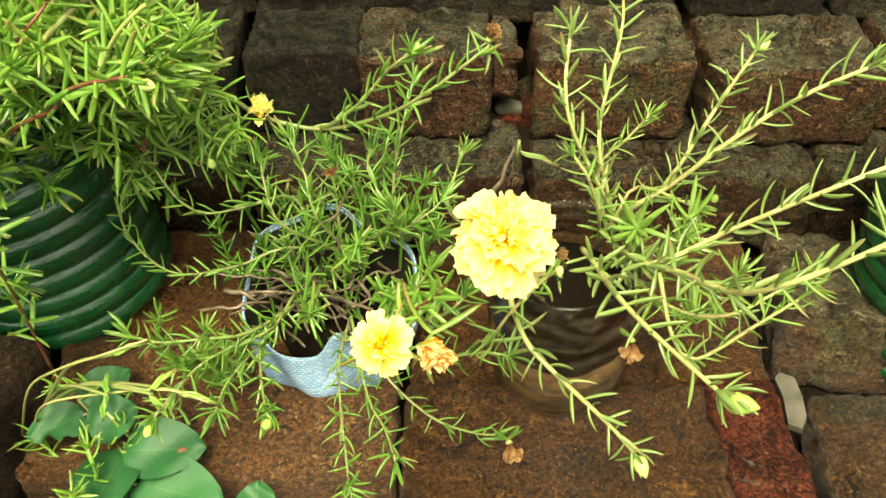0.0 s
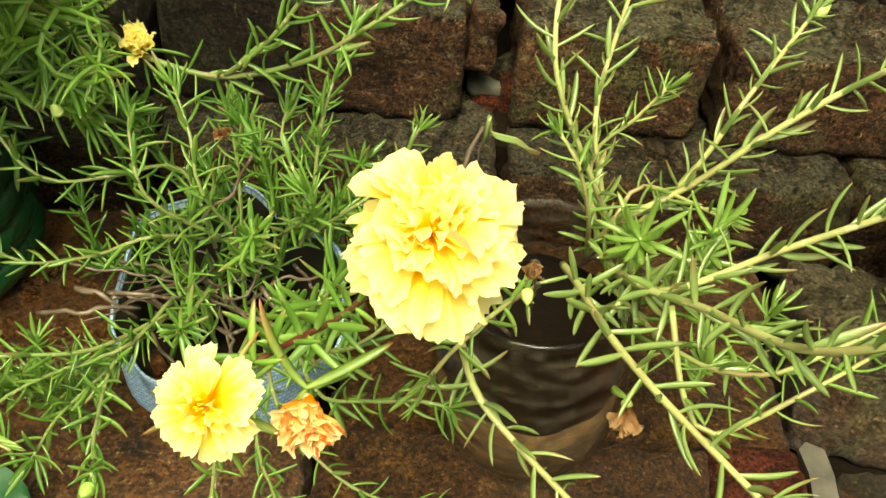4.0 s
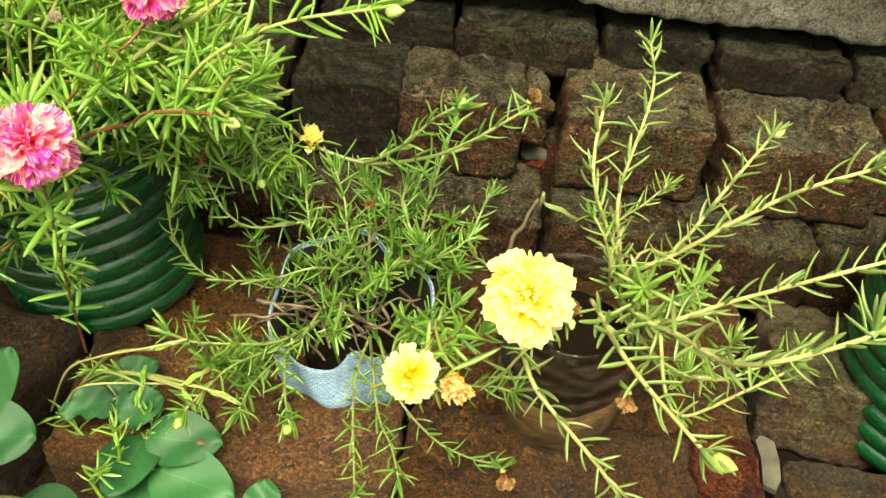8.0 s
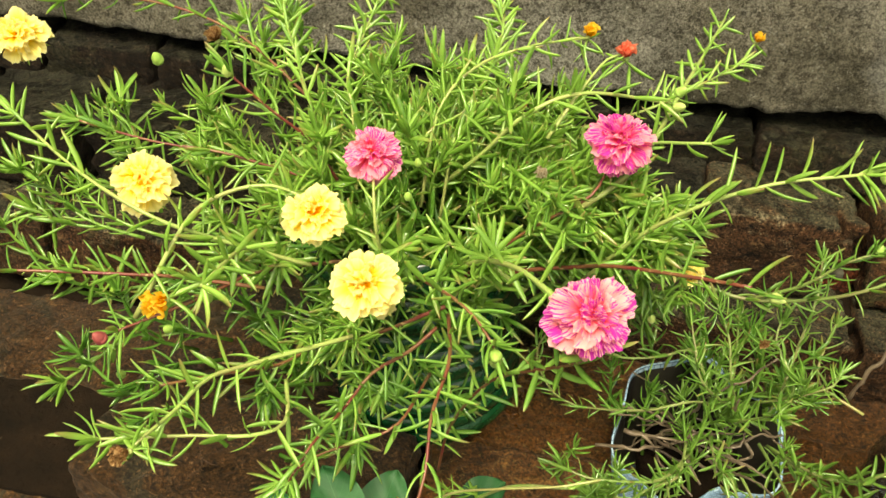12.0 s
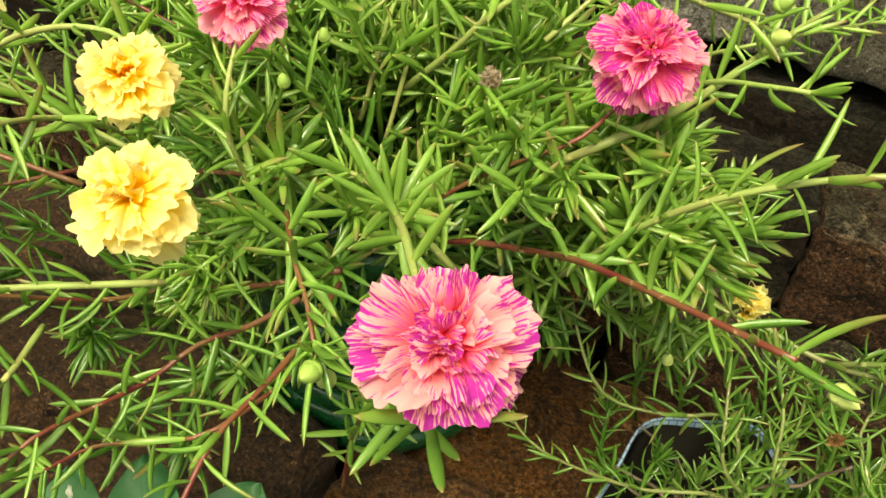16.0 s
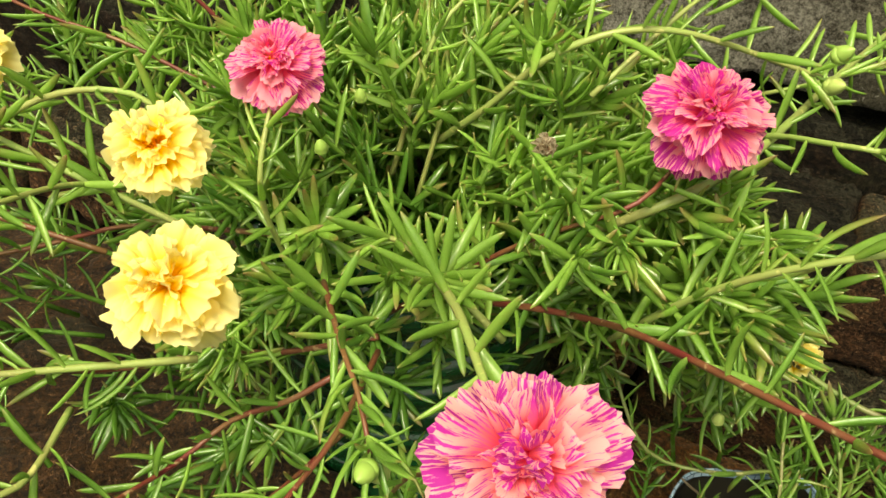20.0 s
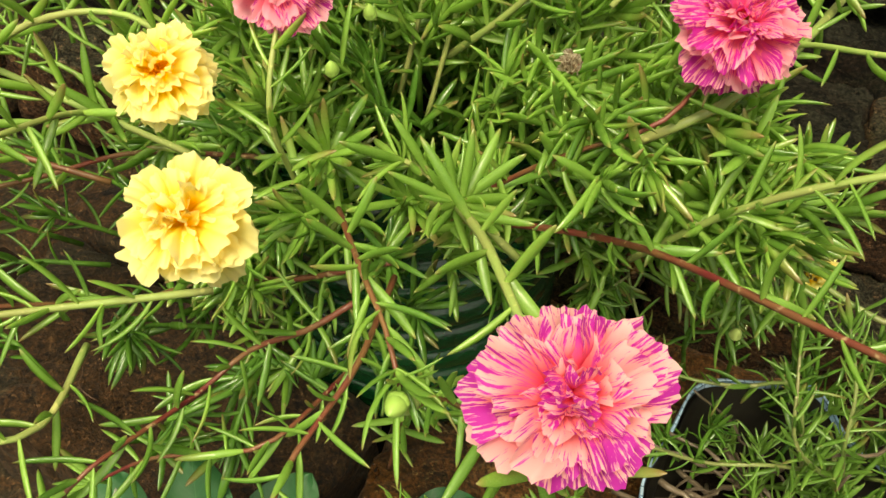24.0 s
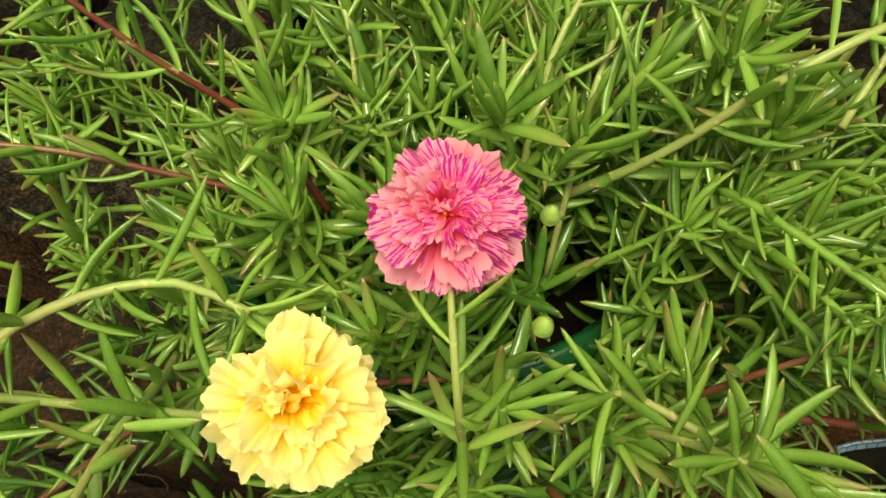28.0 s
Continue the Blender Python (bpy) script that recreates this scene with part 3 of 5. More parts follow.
# ---- flowers, buds and seed heads
def petal_shape(seed, width, cup, curl, frill, tooth, crumple):
    """A ruffled petal of length 1 along y: it rises by cup, curls back by curl, and its rim is waved and toothed. Points, faces, uv."""
    rng = random.Random(seed)
    n, m, verts, faces, uv = 12, 21, [], [], []
    a, b, c, d = (rng.uniform(0, 6.28) for _ in range(4))
    lean = rng.uniform(-0.12, 0.12)
    for i in range(n):
        t = i / (n - 1)
        for k in range(m):
            s = 2 * k / (m - 1) - 1
            rim = t ** 5
            lobes = tooth * rim * (0.5 * math.cos(5.2 * s + a) + 0.4 * math.cos(11.5 * s + b) + 0.3 * math.cos(23 * s + c))
            far = t * (1 - 0.13 * abs(s) ** 5 * t) + lobes
            fan = 1.25 * width * s * (1.3 - 0.3 * t) + lean * t
            wave = frill * t ** 2.2 * (0.6 * math.sin(3.6 * s + b) + 0.45 * math.sin(7.4 * s + c) + 0.25 * t * math.sin(15 * s + d))
            dent = crumple * t * noise.noise(Vector((s * 1.5 + seed * 3.7, t * 2.1, seed * 1.3)))
            z = cup * t - curl * t ** 3 + 0.14 * s * s * t + wave + dent
            verts.append((far * math.sin(fan) + 0.5 * crumple * t * noise.noise(Vector((s + 9.1, t * 2.4 + seed, 4.2))), far * math.cos(fan), z))
            uv.append((k / (m - 1), t))
    for i in range(n - 1):
        for k in range(m - 1):
            q = i * m + k
            faces.append((q, q + 1, q + m + 1, q + m))
    return verts, faces, uv


def petal_material(name, throat, body, rim, streak=None, more=0.0):
    n = Nodes(name, 0.55, 0.25)
    along = n.tree.nodes.new("ShaderNodeUVMap")
    split = n.tree.nodes.new("ShaderNodeSeparateXYZ")
    n.link(along.outputs["UV"], split.inputs["Vector"])
    c = n.ramp(split.outputs["Y"], (0.2, throat), (0.56, body), (0.97, rim))
    c = n.hue(c, n.spread(n.random(), 0.95, 1.08))
    if streak:
        shift = n.add("ShaderNodeMapping", Scale=(24.0, 2.6, 1.0))
        n.link(along.outputs["UV"], shift.inputs["Vector"])
        off = n.tree.nodes.new("ShaderNodeCombineXYZ")
        n.link(n.spread(n.random(), 0.0, 80.0), off.inputs["X"])
        n.link(n.spread(n.random(), 0.0, 37.0), off.inputs["Y"])
        n.link(off.outputs["Vector"], shift.inputs["Location"])
        mask = n.noise(1.0, 3, 0.6, shift.outputs["Vector"], 0.3)
        shy = n.add("ShaderNodeMath")
        n.link(mask, shy.inputs[0])
        n.link(n.spread(n.random(), -0.11 + more, 0.11 + more), shy.inputs[1])
        mask = shy.outputs["Value"]
        at_rim = n.ramp(split.outputs["Y"], (0.35, (0.05, 0.05, 0.05)), (0.75, (1, 1, 1)))
        c = n.mix(n.mix(1.0, n.ramp(mask, (0.55, (0, 0, 0)), (0.60, (0.95, 0.95, 0.95))), at_rim, "MULTIPLY"), c, streak)
    veins = n.add("ShaderNodeMapping", Scale=(40.0, 3.0, 1.0))
    n.link(along.outputs["UV"], veins.inputs["Vector"])
    n.bump(n.noise(1.0, 3, 0.6, veins.outputs["Vector"]), 0.2, 0.0004)
    # thin petals let light through
    through_light = n.add("ShaderNodeBsdfTranslucent")
    n.link(c, through_light.inputs["Color"])
    both = n.add("ShaderNodeMixShader", Fac=0.56)
    n.link(n.bsdf.outputs["BSDF"], both.inputs[1])
    n.link(through_light.outputs["BSDF"], both.inputs[2])
    n.link(both.outputs["Shader"], n.tree.nodes["Material Output"].inputs["Surface"])
    return n.done(c)


PETALS = {
    "yellow": petal_material("yellow_petal", (0.96, 0.57, 0.025), (0.97, 0.78, 0.12), (0.98, 0.89, 0.44)),
    "lemon": petal_material("lemon_petal", (0.95, 0.40, 0.008), (0.98, 0.80, 0.10), (0.98, 0.92, 0.48)),
    "pink": petal_material("pink_petal", (0.80, 0.010, 0.09), (0.94, 0.18, 0.24), (0.97, 0.54, 0.54), (0.56, 0.004, 0.42), 0.035),
    "rose": petal_material("rose_petal", (0.78, 0.010, 0.10), (0.93, 0.15, 0.29), (0.97, 0.45, 0.56), (0.62, 0.003, 0.36), -0.01),
    "berry": petal_material("berry_petal", (0.72, 0.006, 0.12), (0.91, 0.13, 0.27), (0.97, 0.44, 0.52), (0.60, 0.003, 0.36), 0.045),
    "wilted": petal_material("wilted_petal", (0.92, 0.26, 0.006), (0.95, 0.50, 0.05), (0.96, 0.80, 0.42), (0.82, 0.16, 0.02)),
    "dry": petal_material("dry_petal", (0.2, 0.08, 0.03), (0.36, 0.18, 0.07), (0.48, 0.30, 0.14), (0.2, 0.08, 0.03)),
    "straw": petal_material("straw_bract", (0.20, 0.10, 0.05), (0.50, 0.40, 0.26), (0.68, 0.60, 0.45), (0.25, 0.15, 0.08)),
    "magenta": petal_material("magenta_petal", (0.42, 0.004, 0.14), (0.58, 0.007, 0.24), (0.74, 0.045, 0.36)),
    "orange": petal_material("orange_petal", (0.85, 0.32, 0.01), (0.92, 0.48, 0.02), (0.94, 0.65, 0.09)),
    "coral": petal_material("coral_petal", (0.65, 0.04, 0.04), (0.85, 0.12, 0.1), (0.9, 0.32, 0.2)),
}
def bud_material(name, a, b):
    n = Nodes(name, 0.38, 0.4)
    c = n.mix(n.noise(220, 3), a, b)
    n.bump(n.noise(400, 3), 0.2, 0.001)
    return n.done(c)


ANTHER = bud_material("anther", (0.85, 0.28, 0.01), (0.95, 0.50, 0.03))
# broad waved petals and narrow toothed ones; of each, four spread, four half raised and four crumpled
BROAD_PETALS = [petal_shape(i, w, c, q, f, e, d) for i, (w, c, q, f, e, d) in enumerate([
    (0.36, 0.05, 0.18, 0.09, 0.050, 0.08), (0.32, 0.08, 0.26, 0.11, 0.060, 0.10), (0.38, 0.02, 0.10, 0.10, 0.050, 0.09), (0.33, 0.10, 0.30, 0.12, 0.065, 0.12),
    (0.36, 0.12, 0.18, 0.13, 0.055, 0.16), (0.33, 0.15, 0.26, 0.15, 0.065, 0.18), (0.39, 0.10, 0.12, 0.14, 0.055, 0.18), (0.34, 0.18, 0.32, 0.16, 0.070, 0.20),
    (0.42, 0.10, 0.02, 0.19, 0.09, 0.32), (0.38, 0.14, 0.18, 0.22, 0.11, 0.36), (0.46, 0.06, -0.06, 0.20, 0.09, 0.38), (0.40, 0.12, 0.10, 0.24, 0.11, 0.40)])]
CUT_PETALS = [petal_shape(i + 20, w, c, q, f, e, d) for i, (w, c, q, f, e, d) in enumerate([
    (0.38, 0.05, 0.16, 0.07, 0.062, 0.06), (0.35, 0.08, 0.22, 0.09, 0.056, 0.08), (0.40, 0.03, 0.10, 0.08, 0.062, 0.06), (0.36, 0.10, 0.28, 0.10, 0.056, 0.10),
    (0.39, 0.12, 0.18, 0.11, 0.068, 0.12), (0.36, 0.16, 0.24, 0.13, 0.081, 0.14), (0.41, 0.10, 0.12, 0.12, 0.068, 0.12), (0.37, 0.18, 0.30, 0.14, 0.087, 0.16),
    (0.40, 0.10, 0.04, 0.18, 0.074, 0.30), (0.34, 0.14, 0.20, 0.20, 0.087, 0.34), (0.44, 0.06, -0.04, 0.19, 0.074, 0.36), (0.36, 0.12, 0.12, 0.22, 0.087, 0.38)])]
WIDE_PETALS = [petal_shape(i + 40, w, c, q, f, e, d) for i, (w, c, q, f, e, d) in enumerate([
    (0.31, 0.08, 0.16, 0.09, 0.06, 0.08), (0.28, 0.12, 0.22, 0.10, 0.06, 0.10), (0.33, 0.10, 0.12, 0.10, 0.05, 0.10), (0.29, 0.14, 0.20, 0.12, 0.07, 0.12)])]
SHAPES_OF = {"pink": CUT_PETALS, "rose": CUT_PETALS, "berry": CUT_PETALS}
PETAL_MESHES = {key: [mesh_of("petal", v, f, mat, uv) for v, f, uv in SHAPES_OF.get(key, BROAD_PETALS)] for key, mat in PETALS.items()}
WIDE_MESHES = [mesh_of("petal", v, f, PETALS["lemon"], uv) for v, f, uv in WIDE_PETALS]
flower_rng = random.Random(21)
DOUBLE = ((8, -18, 1.0), (9, -4, 1.0), (9, 8, 0.95), (8, 20, 0.86), (7, 33, 0.74), (6, 47, 0.62), (5, 60, 0.52), (4, 74, 0.42))
FULL = ((9, -22, 0.98), (10, -8, 1.0), (10, 4, 0.97), (10, 16, 0.90), (9, 28, 0.80), (8, 42, 0.68), (6, 56, 0.58), (5, 70, 0.50))
SINGLE = ((8, -2, 0.97), (7, 14, 0.84), (4, 40, 0.56), (3, 62, 0.42))
CLOSED = ((5, 66, 1.0), (5, 76, 1.0), (4, 84, 0.9))
FADED = ((5, 60, 0.9), (5, 73, 1.0), (5, 82, 0.95), (3, 86, 0.75))


def facing(place, normal, spin=0.0):
    z = Vector(normal).normalized()
    return Matrix.Translation(place) @ z.to_track_quat("Z", "Y").to_matrix().to_4x4() @ pose(0, 0, 0, 0, 0, spin)


def flower(plant, place, normal, radius, colour, rings=DOUBLE, label="", leaves=7, leaf_colour="lime"):
    """A flower head: a green cup, then rings of ruffled petals, each an object of its own; a collar of leaves sits below."""
    base = facing(Vector(place) - Vector(normal).normalized() * radius * 0.3, normal, flower_rng.uniform(0, 360))
    girth = radius * (0.5 if rings is FADED else 1.0)
    v, f = lathe([(0.06 * girth, -0.35 * girth), (0.2 * girth, -0.2 * girth), (0.24 * girth, -0.06 * girth), (0.12 * girth, 0.0)], 12)
    HEADS.append((Vector(place) + Vector(normal).normalized() * radius * 0.3, radius * 1.2))
    head = new("flower", mesh_of("calyx", [base @ Vector(q) for q in v], f, STEMS["lime"]))
    under(head, plant, label)
    for ring, (n, lift, size) in enumerate(rings):
        stage = 0 if lift < 6 else 4 if lift < 40 else 8
        sort = WIDE_MESHES if rings is SINGLE and lift < 40 else PETAL_MESHES[colour][stage:stage + 4]
        loose_by = 0.0 if stage == 0 else 0.05 if stage == 4 else 0.16
        for i in range(n):
            stray = 8 if rings is SINGLE else 13 + 2 * ring
            turn = 360 * (i + 0.5 * (ring % 2)) / n + flower_rng.uniform(-stray, stray)
            off = [flower_rng.uniform(-loose_by, loose_by) * radius for _ in range(2)]
            m = base @ pose(off[0], off[1], ring * 0.05 * radius, 0, 0, turn) @ pose(0, 0.03 * radius, 0, lift + flower_rng.uniform(-13 - 2 * ring, 13 + 2 * ring), flower_rng.uniform(-9 - 5 * ring, 9 + 5 * ring), 0)
            k = radius * size * (flower_rng.uniform(0.92, 1.04) if rings is SINGLE else flower_rng.uniform(0.80 - 0.02 * ring, 1.12))
            p = new("petal", flower_rng.choice(sort))
            p.parent = head
            p.matrix_basis = m @ Matrix.Diagonal((k, k, k, 1))
    if rings in (DOUBLE, FULL, SINGLE):
        # a tuft of short stamens in the throat
        verts, faces = [], []
        for i in range(16):
            a, r = flower_rng.uniform(0, 6.28), radius * flower_rng.uniform(0.03, 0.16)
            foot = Vector((0.4 * r * math.cos(a), 0.4 * r * math.sin(a), 0.1 * radius))
            tip = Vector((r * math.cos(a), r * math.sin(a), radius * flower_rng.uniform(0.32, 0.45)))
            v, f = tube([base @ foot, base @ foot.lerp(tip, 0.5), base @ foot.lerp(tip, 0.9), base @ tip], radius * 0.012, 5, 2.2)
            faces += [tuple(q + len(verts) for q in g) for g in f]
            verts += v
        under(new("stamen_tuft", mesh_of("stamen_tuft", verts, faces, ANTHER)), head, "tuft of orange-yellow stamens")
    for i in range(leaves):
        m = base @ pose(0, 0, -0.34 * radius, 0, 0, 360 * i / max(1, leaves) + flower_rng.uniform(-20, 20)) @ pose(0, 0, 0, -flower_rng.uniform(96, 128), 0, 0)
        s = flower_rng.uniform(0.014, 0.02) * (1.25 if leaf_colour == "blush" else 1.0)
        p = new("leaf", flower_rng.choice(LEAF_MESHES[leaf_colour]))
        p.parent = head
        p.matrix_basis = m @ Matrix.Diagonal((s, s, s, 1))
    return head


BUDS = {
    "green": bud_material("green_bud", (0.20, 0.36, 0.06), (0.34, 0.46, 0.12)),
    "pale": bud_material("pale_bud", (0.30, 0.42, 0.10), (0.46, 0.52, 0.18)),
    "maroon": bud_material("maroon_bud", (0.2, 0.03, 0.05), (0.3, 0.08, 0.06)),
}


def bud(plant, place, along, length, colour, label=""):
    """A plump, pointed bud with two overlapping scales."""
    base = facing(place, along, flower_rng.uniform(0, 360))
    prof = [(0.08, -0.1), (0.3, 0.05), (0.38, 0.3), (0.34, 0.55), (0.2, 0.8), (0.03, 1.0)]
    v, f = lathe([(r * length, z * length) for r, z in prof], 12, 0.06)
    w, g = lathe([(r * length * 1.07, z * length * 0.8 - 0.05 * length) for r, z in prof[:4]], 12, 0.12)
    n = len(v)
    me = mesh_of("bud", [base @ Vector(q) for q in v + w], f + [tuple(i + n for i in q) for q in g], BUDS[colour])
    return under(new("bud", me), plant, label)


flower(cup_plant, (0.022, 0.231, 0.2405), (0.02, -0.24, 0.94), 0.0200, "yellow", DOUBLE, "large double yellow flower", 9, "mid")
flower(bag_plant, (-0.022, 0.203, 0.212), (-0.06, -0.62, 0.72), 0.0124, "yellow", SINGLE, "small semi-double yellow flower", 6, "blush")
flower(bag_plant, (-0.003, 0.2135, 0.1985), (0.12, -0.8, 0.06), 0.0116, "wilted", FADED, "wilted orange and cream flower", 3, "blush")
flower(bag_plant, (-0.104, 0.416, 0.172), (0, -0.6, 0.6), 0.0118, "lemon", FADED, "half-closed yellow flower", 3, "green")
flower(pot_plant, (-0.176, 0.236, 0.280), (0.05, -0.55, 0.82), 0.0166, "pink", FULL, "double salmon and magenta striped flower", 9, "lime")
flower(pot_plant, (-0.167, 0.355, 0.293), (0.1, -0.45, 0.88), 0.0158, "berry", DOUBLE, "double pink striped flower", 8, "lime")
flower(pot_plant, (-0.286, 0.333, 0.280), (-0.05, -0.55, 0.8), 0.0136, "rose", DOUBLE, "double pink striped flower", 8, "lime")
flower(pot_plant, (-0.308, 0.304, 0.259), (-0.1, -0.5, 0.85), 0.0154, "yellow", DOUBLE, "double pale yellow flower", 8, "lime")
flower(pot_plant, (-0.273, 0.262, 0.256), (0.0, -0.5, 0.85), 0.0163, "yellow", DOUBLE, "double pale yellow flower", 8, "lime")
flower(pot_plant, (-0.409, 0.329, 0.245), (0, -0.6, 0.8), 0.0163, "yellow", DOUBLE, "double pale yellow flower", 8, "lime")
flower(pot_plant, (-0.529, 0.425, 0.270), (0, -0.6, 0.8), 0.0158, "yellow", DOUBLE, "double pale yellow flower", 8, "lime")
flower(pot_plant, (-0.167, 0.429, 0.303), (0, -0.4, 0.9), 0.0084, "coral", CLOSED, "half-closed coral flower", 4, "lime")
flower(pot_plant, (-0.358, 0.240, 0.246), (-0.2, -0.7, 0.3), 0.0093, "orange", CLOSED, "closed orange flower", 4, "lime")
flower(pot_plant, (-0.187, 0.490, 0.287), (0.1, -0.3, 0.9), 0.0084, "orange", CLOSED, "closed orange flower", 4, "lime")
flower(pot_plant, (-0.059, 0.617, 0.245), (0.2, -0.3, 0.9), 0.0074, "orange", CLOSED, "closed orange flower", 3, "lime")
flower(pot_plant, (-0.228, 0.185, 0.183), (-0.1, -0.6, 0.5), 0.0084, "magenta", CLOSED, "closed magenta flower", 3, "lime")
flower(pot_plant, (-0.234, 0.187, 0.140), (-0.1, -0.6, 0.5), 0.0074, "magenta", CLOSED, "closed magenta flower", 0, "lime")
flower(pot_plant, (-0.350, 0.180, 0.219), (-0.3, -0.6, 0.3), 0.0066, "dry", CLOSED, "withered brown flower", 5, "lime")
flower(pot_plant, (-0.415, 0.455, 0.269), (-0.2, -0.3, 0.8), 0.0084, "dry", CLOSED, "withered brown flower", 4, "lime")
flower(bag_plant, (0.025, 0.404, 0.225), (0.3, -0.3, 0.8), 0.0079, "dry", CLOSED, "withered brown flower", 5, "pale")
flower(bag_plant, (0.039, 0.290, 0.024), (0.2, -0.6, -0.4), 0.0093, "dry", CLOSED, "withered tan flower", 4, "green")
flower(cup_plant, (0.088, 0.267, 0.138), (0.1, -0.4, -0.8), 0.0084, "dry", CLOSED, "withered brown flower", 2, "mid")
flower(bag_plant, (-0.061, 0.375, 0.159), (0.1, -0.5, 0.6), 0.0056, "dry", CLOSED, "withered brown flower", 3, "green")
flower(bag_plant, (-0.169, 0.400, 0.157), (-0.1, -0.3, 0.8), 0.0074, "dry", CLOSED, "withered brown flower", 2, "green")
bud(bag_plant, (-0.126, 0.379, 0.160), (0, -0.3, 0.9), 0.0059, "pale")
bud(bag_plant, (-0.086, 0.256, 0.094), (0, -0.6, 0.4), 0.0067, "green")
bud(bag_plant, (-0.145, 0.256, 0.090), (0, -0.7, 0.2), 0.0067, "green")
bud(cup_plant, (0.163, 0.233, 0.238), (0.6, 0.2, 0.6), 0.0089, "green")
bud(cup_plant, (0.117, 0.218, 0.160), (0.75, -0.35, 0.15), 0.0115, "green")
bud(cup_plant, (0.100, 0.255, 0.066), (0.3, -0.8, -0.4), 0.0104, "pale")
bud(cup_plant, (0.184, 0.450, 0.192), (0.7, 0.2, 0.5), 0.0081, "pale")
bud(bag_plant, (-0.014, 0.394, 0.220), (0.2, 0, 0.9), 0.0067, "green")
bud(pot_plant, (-0.266, 0.326, 0.259), (0, -0.3, 0.9), 0.0052, "green")
bud(pot_plant, (-0.266, 0.350, 0.264), (0, -0.3, 0.9), 0.0052, "green")
bud(pot_plant, (-0.211, 0.259, 0.224), (0, -0.6, 0.5), 0.0067, "pale")
bud(pot_plant, (-0.211, 0.251, 0.236), (0, -0.6, 0.3), 0.0074, "green")
bud(pot_plant, (-0.134, 0.433, 0.273), (0.4, -0.5, 0.4), 0.0081, "pale")
bud(pot_plant, (-0.392, 0.243, 0.213), (-0.2, -0.4, 0.8), 0.0081, "maroon")
bud(pot_plant, (-0.105, 0.263, 0.281), (0.6, -0.4, 0.1), 0.0058, "pale")
bud(pot_plant, (-0.052, 0.337, 0.300), (0.8, -0.1, 0.2), 0.008, "pale")
flower(pot_plant, (-0.203, 0.331, 0.280), (0, -0.4, 0.8), 0.0054, "straw", FADED, "small dry whitish seed head", 0)
bud(cup_plant, (0.0495, 0.266, 0.190), (0, -0.6, -0.3), 0.0046, "pale")
flower(cup_plant, (0.050, 0.268, 0.194), (0.3, -0.3, 0.8), 0.0046, "dry", CLOSED, "withered brown flower", 0)
bud(pot_plant, (-0.418, 0.385, 0.284), (0, -0.4, 0.8), 0.0081, "green")
bud(pot_plant, (-0.376, 0.378, 0.286), (0, -0.4, 0.8), 0.0074, "pale")
bud(pot_plant, (-0.347, 0.263, 0.230), (0, -0.4, 0.8), 0.0067, "green")
bud(pot_plant, (-0.444, 0.325, 0.094), (0, -0.4, 0.8), 0.0074, "green")
bud(pot_plant, (-0.373, 0.269, 0.200), (0, -0.6, 0.6), 0.006, "green")
bud(pot_plant, (-0.138, 0.412, 0.292), (0.4, -0.4, 0.6), 0.0074, "green")
bud(cup_plant, (0.161, 0.399, 0.120), (0, -0.3, 0.8), 0.0059, "green")


# ---- stems and leaves
grow(cup_plant, [(0.102, 0.388, 0.100), (0.093, 0.375, 0.135), (0.067, 0.367, 0.190), (0.061, 0.372, 0.215), (0.065, 0.398, 0.234)], "pale", 4.48, 18.1, 9, 1.55)
grow(cup_plant, [(0.106, 0.399, 0.100), (0.096, 0.399, 0.130), (0.089, 0.409, 0.165), (0.107, 0.470, 0.200), (0.108, 0.518, 0.213)], "pale", 4.20, 18.1, 9, 1.41)
grow(cup_plant, [(0.112, 0.399, 0.100), (0.132, 0.396, 0.140), (0.151, 0.408, 0.175), (0.184, 0.450, 0.194)], "pale", 4.76, 17.2, 10, 1.55)
grow(cup_plant, [(0.095, 0.391, 0.100), (0.105, 0.377, 0.130), (0.127, 0.376, 0.150), (0.151, 0.369, 0.185), (0.179, 0.369, 0.210), (0.212, 0.367, 0.231)], "pale", 4.48, 19.8, 8, 1.78)
grow(cup_plant, [(0.100, 0.383, 0.100), (0.106, 0.322, 0.140), (0.141, 0.315, 0.170), (0.167, 0.307, 0.195), (0.196, 0.307, 0.212), (0.230, 0.319, 0.218)], "pale", 4.48, 19.8, 8, 1.78)
grow(cup_plant, [(0.100, 0.383, 0.100), (0.101, 0.324, 0.140), (0.111, 0.295, 0.160), (0.120, 0.251, 0.190), (0.131, 0.231, 0.215), (0.159, 0.230, 0.235), (0.163, 0.233, 0.240)], "pale", 4.20, 19.8, 8, 1.92)
grow(cup_plant, [(0.080, 0.367, 0.110), (0.081, 0.331, 0.130), (0.083, 0.297, 0.145), (0.093, 0.262, 0.155), (0.115, 0.221, 0.160)], "pale", 3.92, 19.8, 12, 1.85)
grow(cup_plant, [(0.036, 0.330, 0.110), (0.038, 0.307, 0.115), (0.044, 0.287, 0.115), (0.061, 0.272, 0.105), (0.083, 0.263, 0.085), (0.100, 0.257, 0.065)], "pale", 3.92, 18.9, 9, 1.78)
grow(cup_plant, [(0.106, 0.305, 0.150), (0.112, 0.283, 0.128), (0.123, 0.275, 0.120), (0.149, 0.279, 0.140), (0.181, 0.295, 0.150)], "mid", 4.76, 15.5, 8, 1.33)
grow(cup_plant, [(0.095, 0.362, 0.110), (0.113, 0.302, 0.130), (0.135, 0.285, 0.140), (0.155, 0.285, 0.155), (0.173, 0.290, 0.165)], "mid", 4.76, 16.3, 10, 1.33)
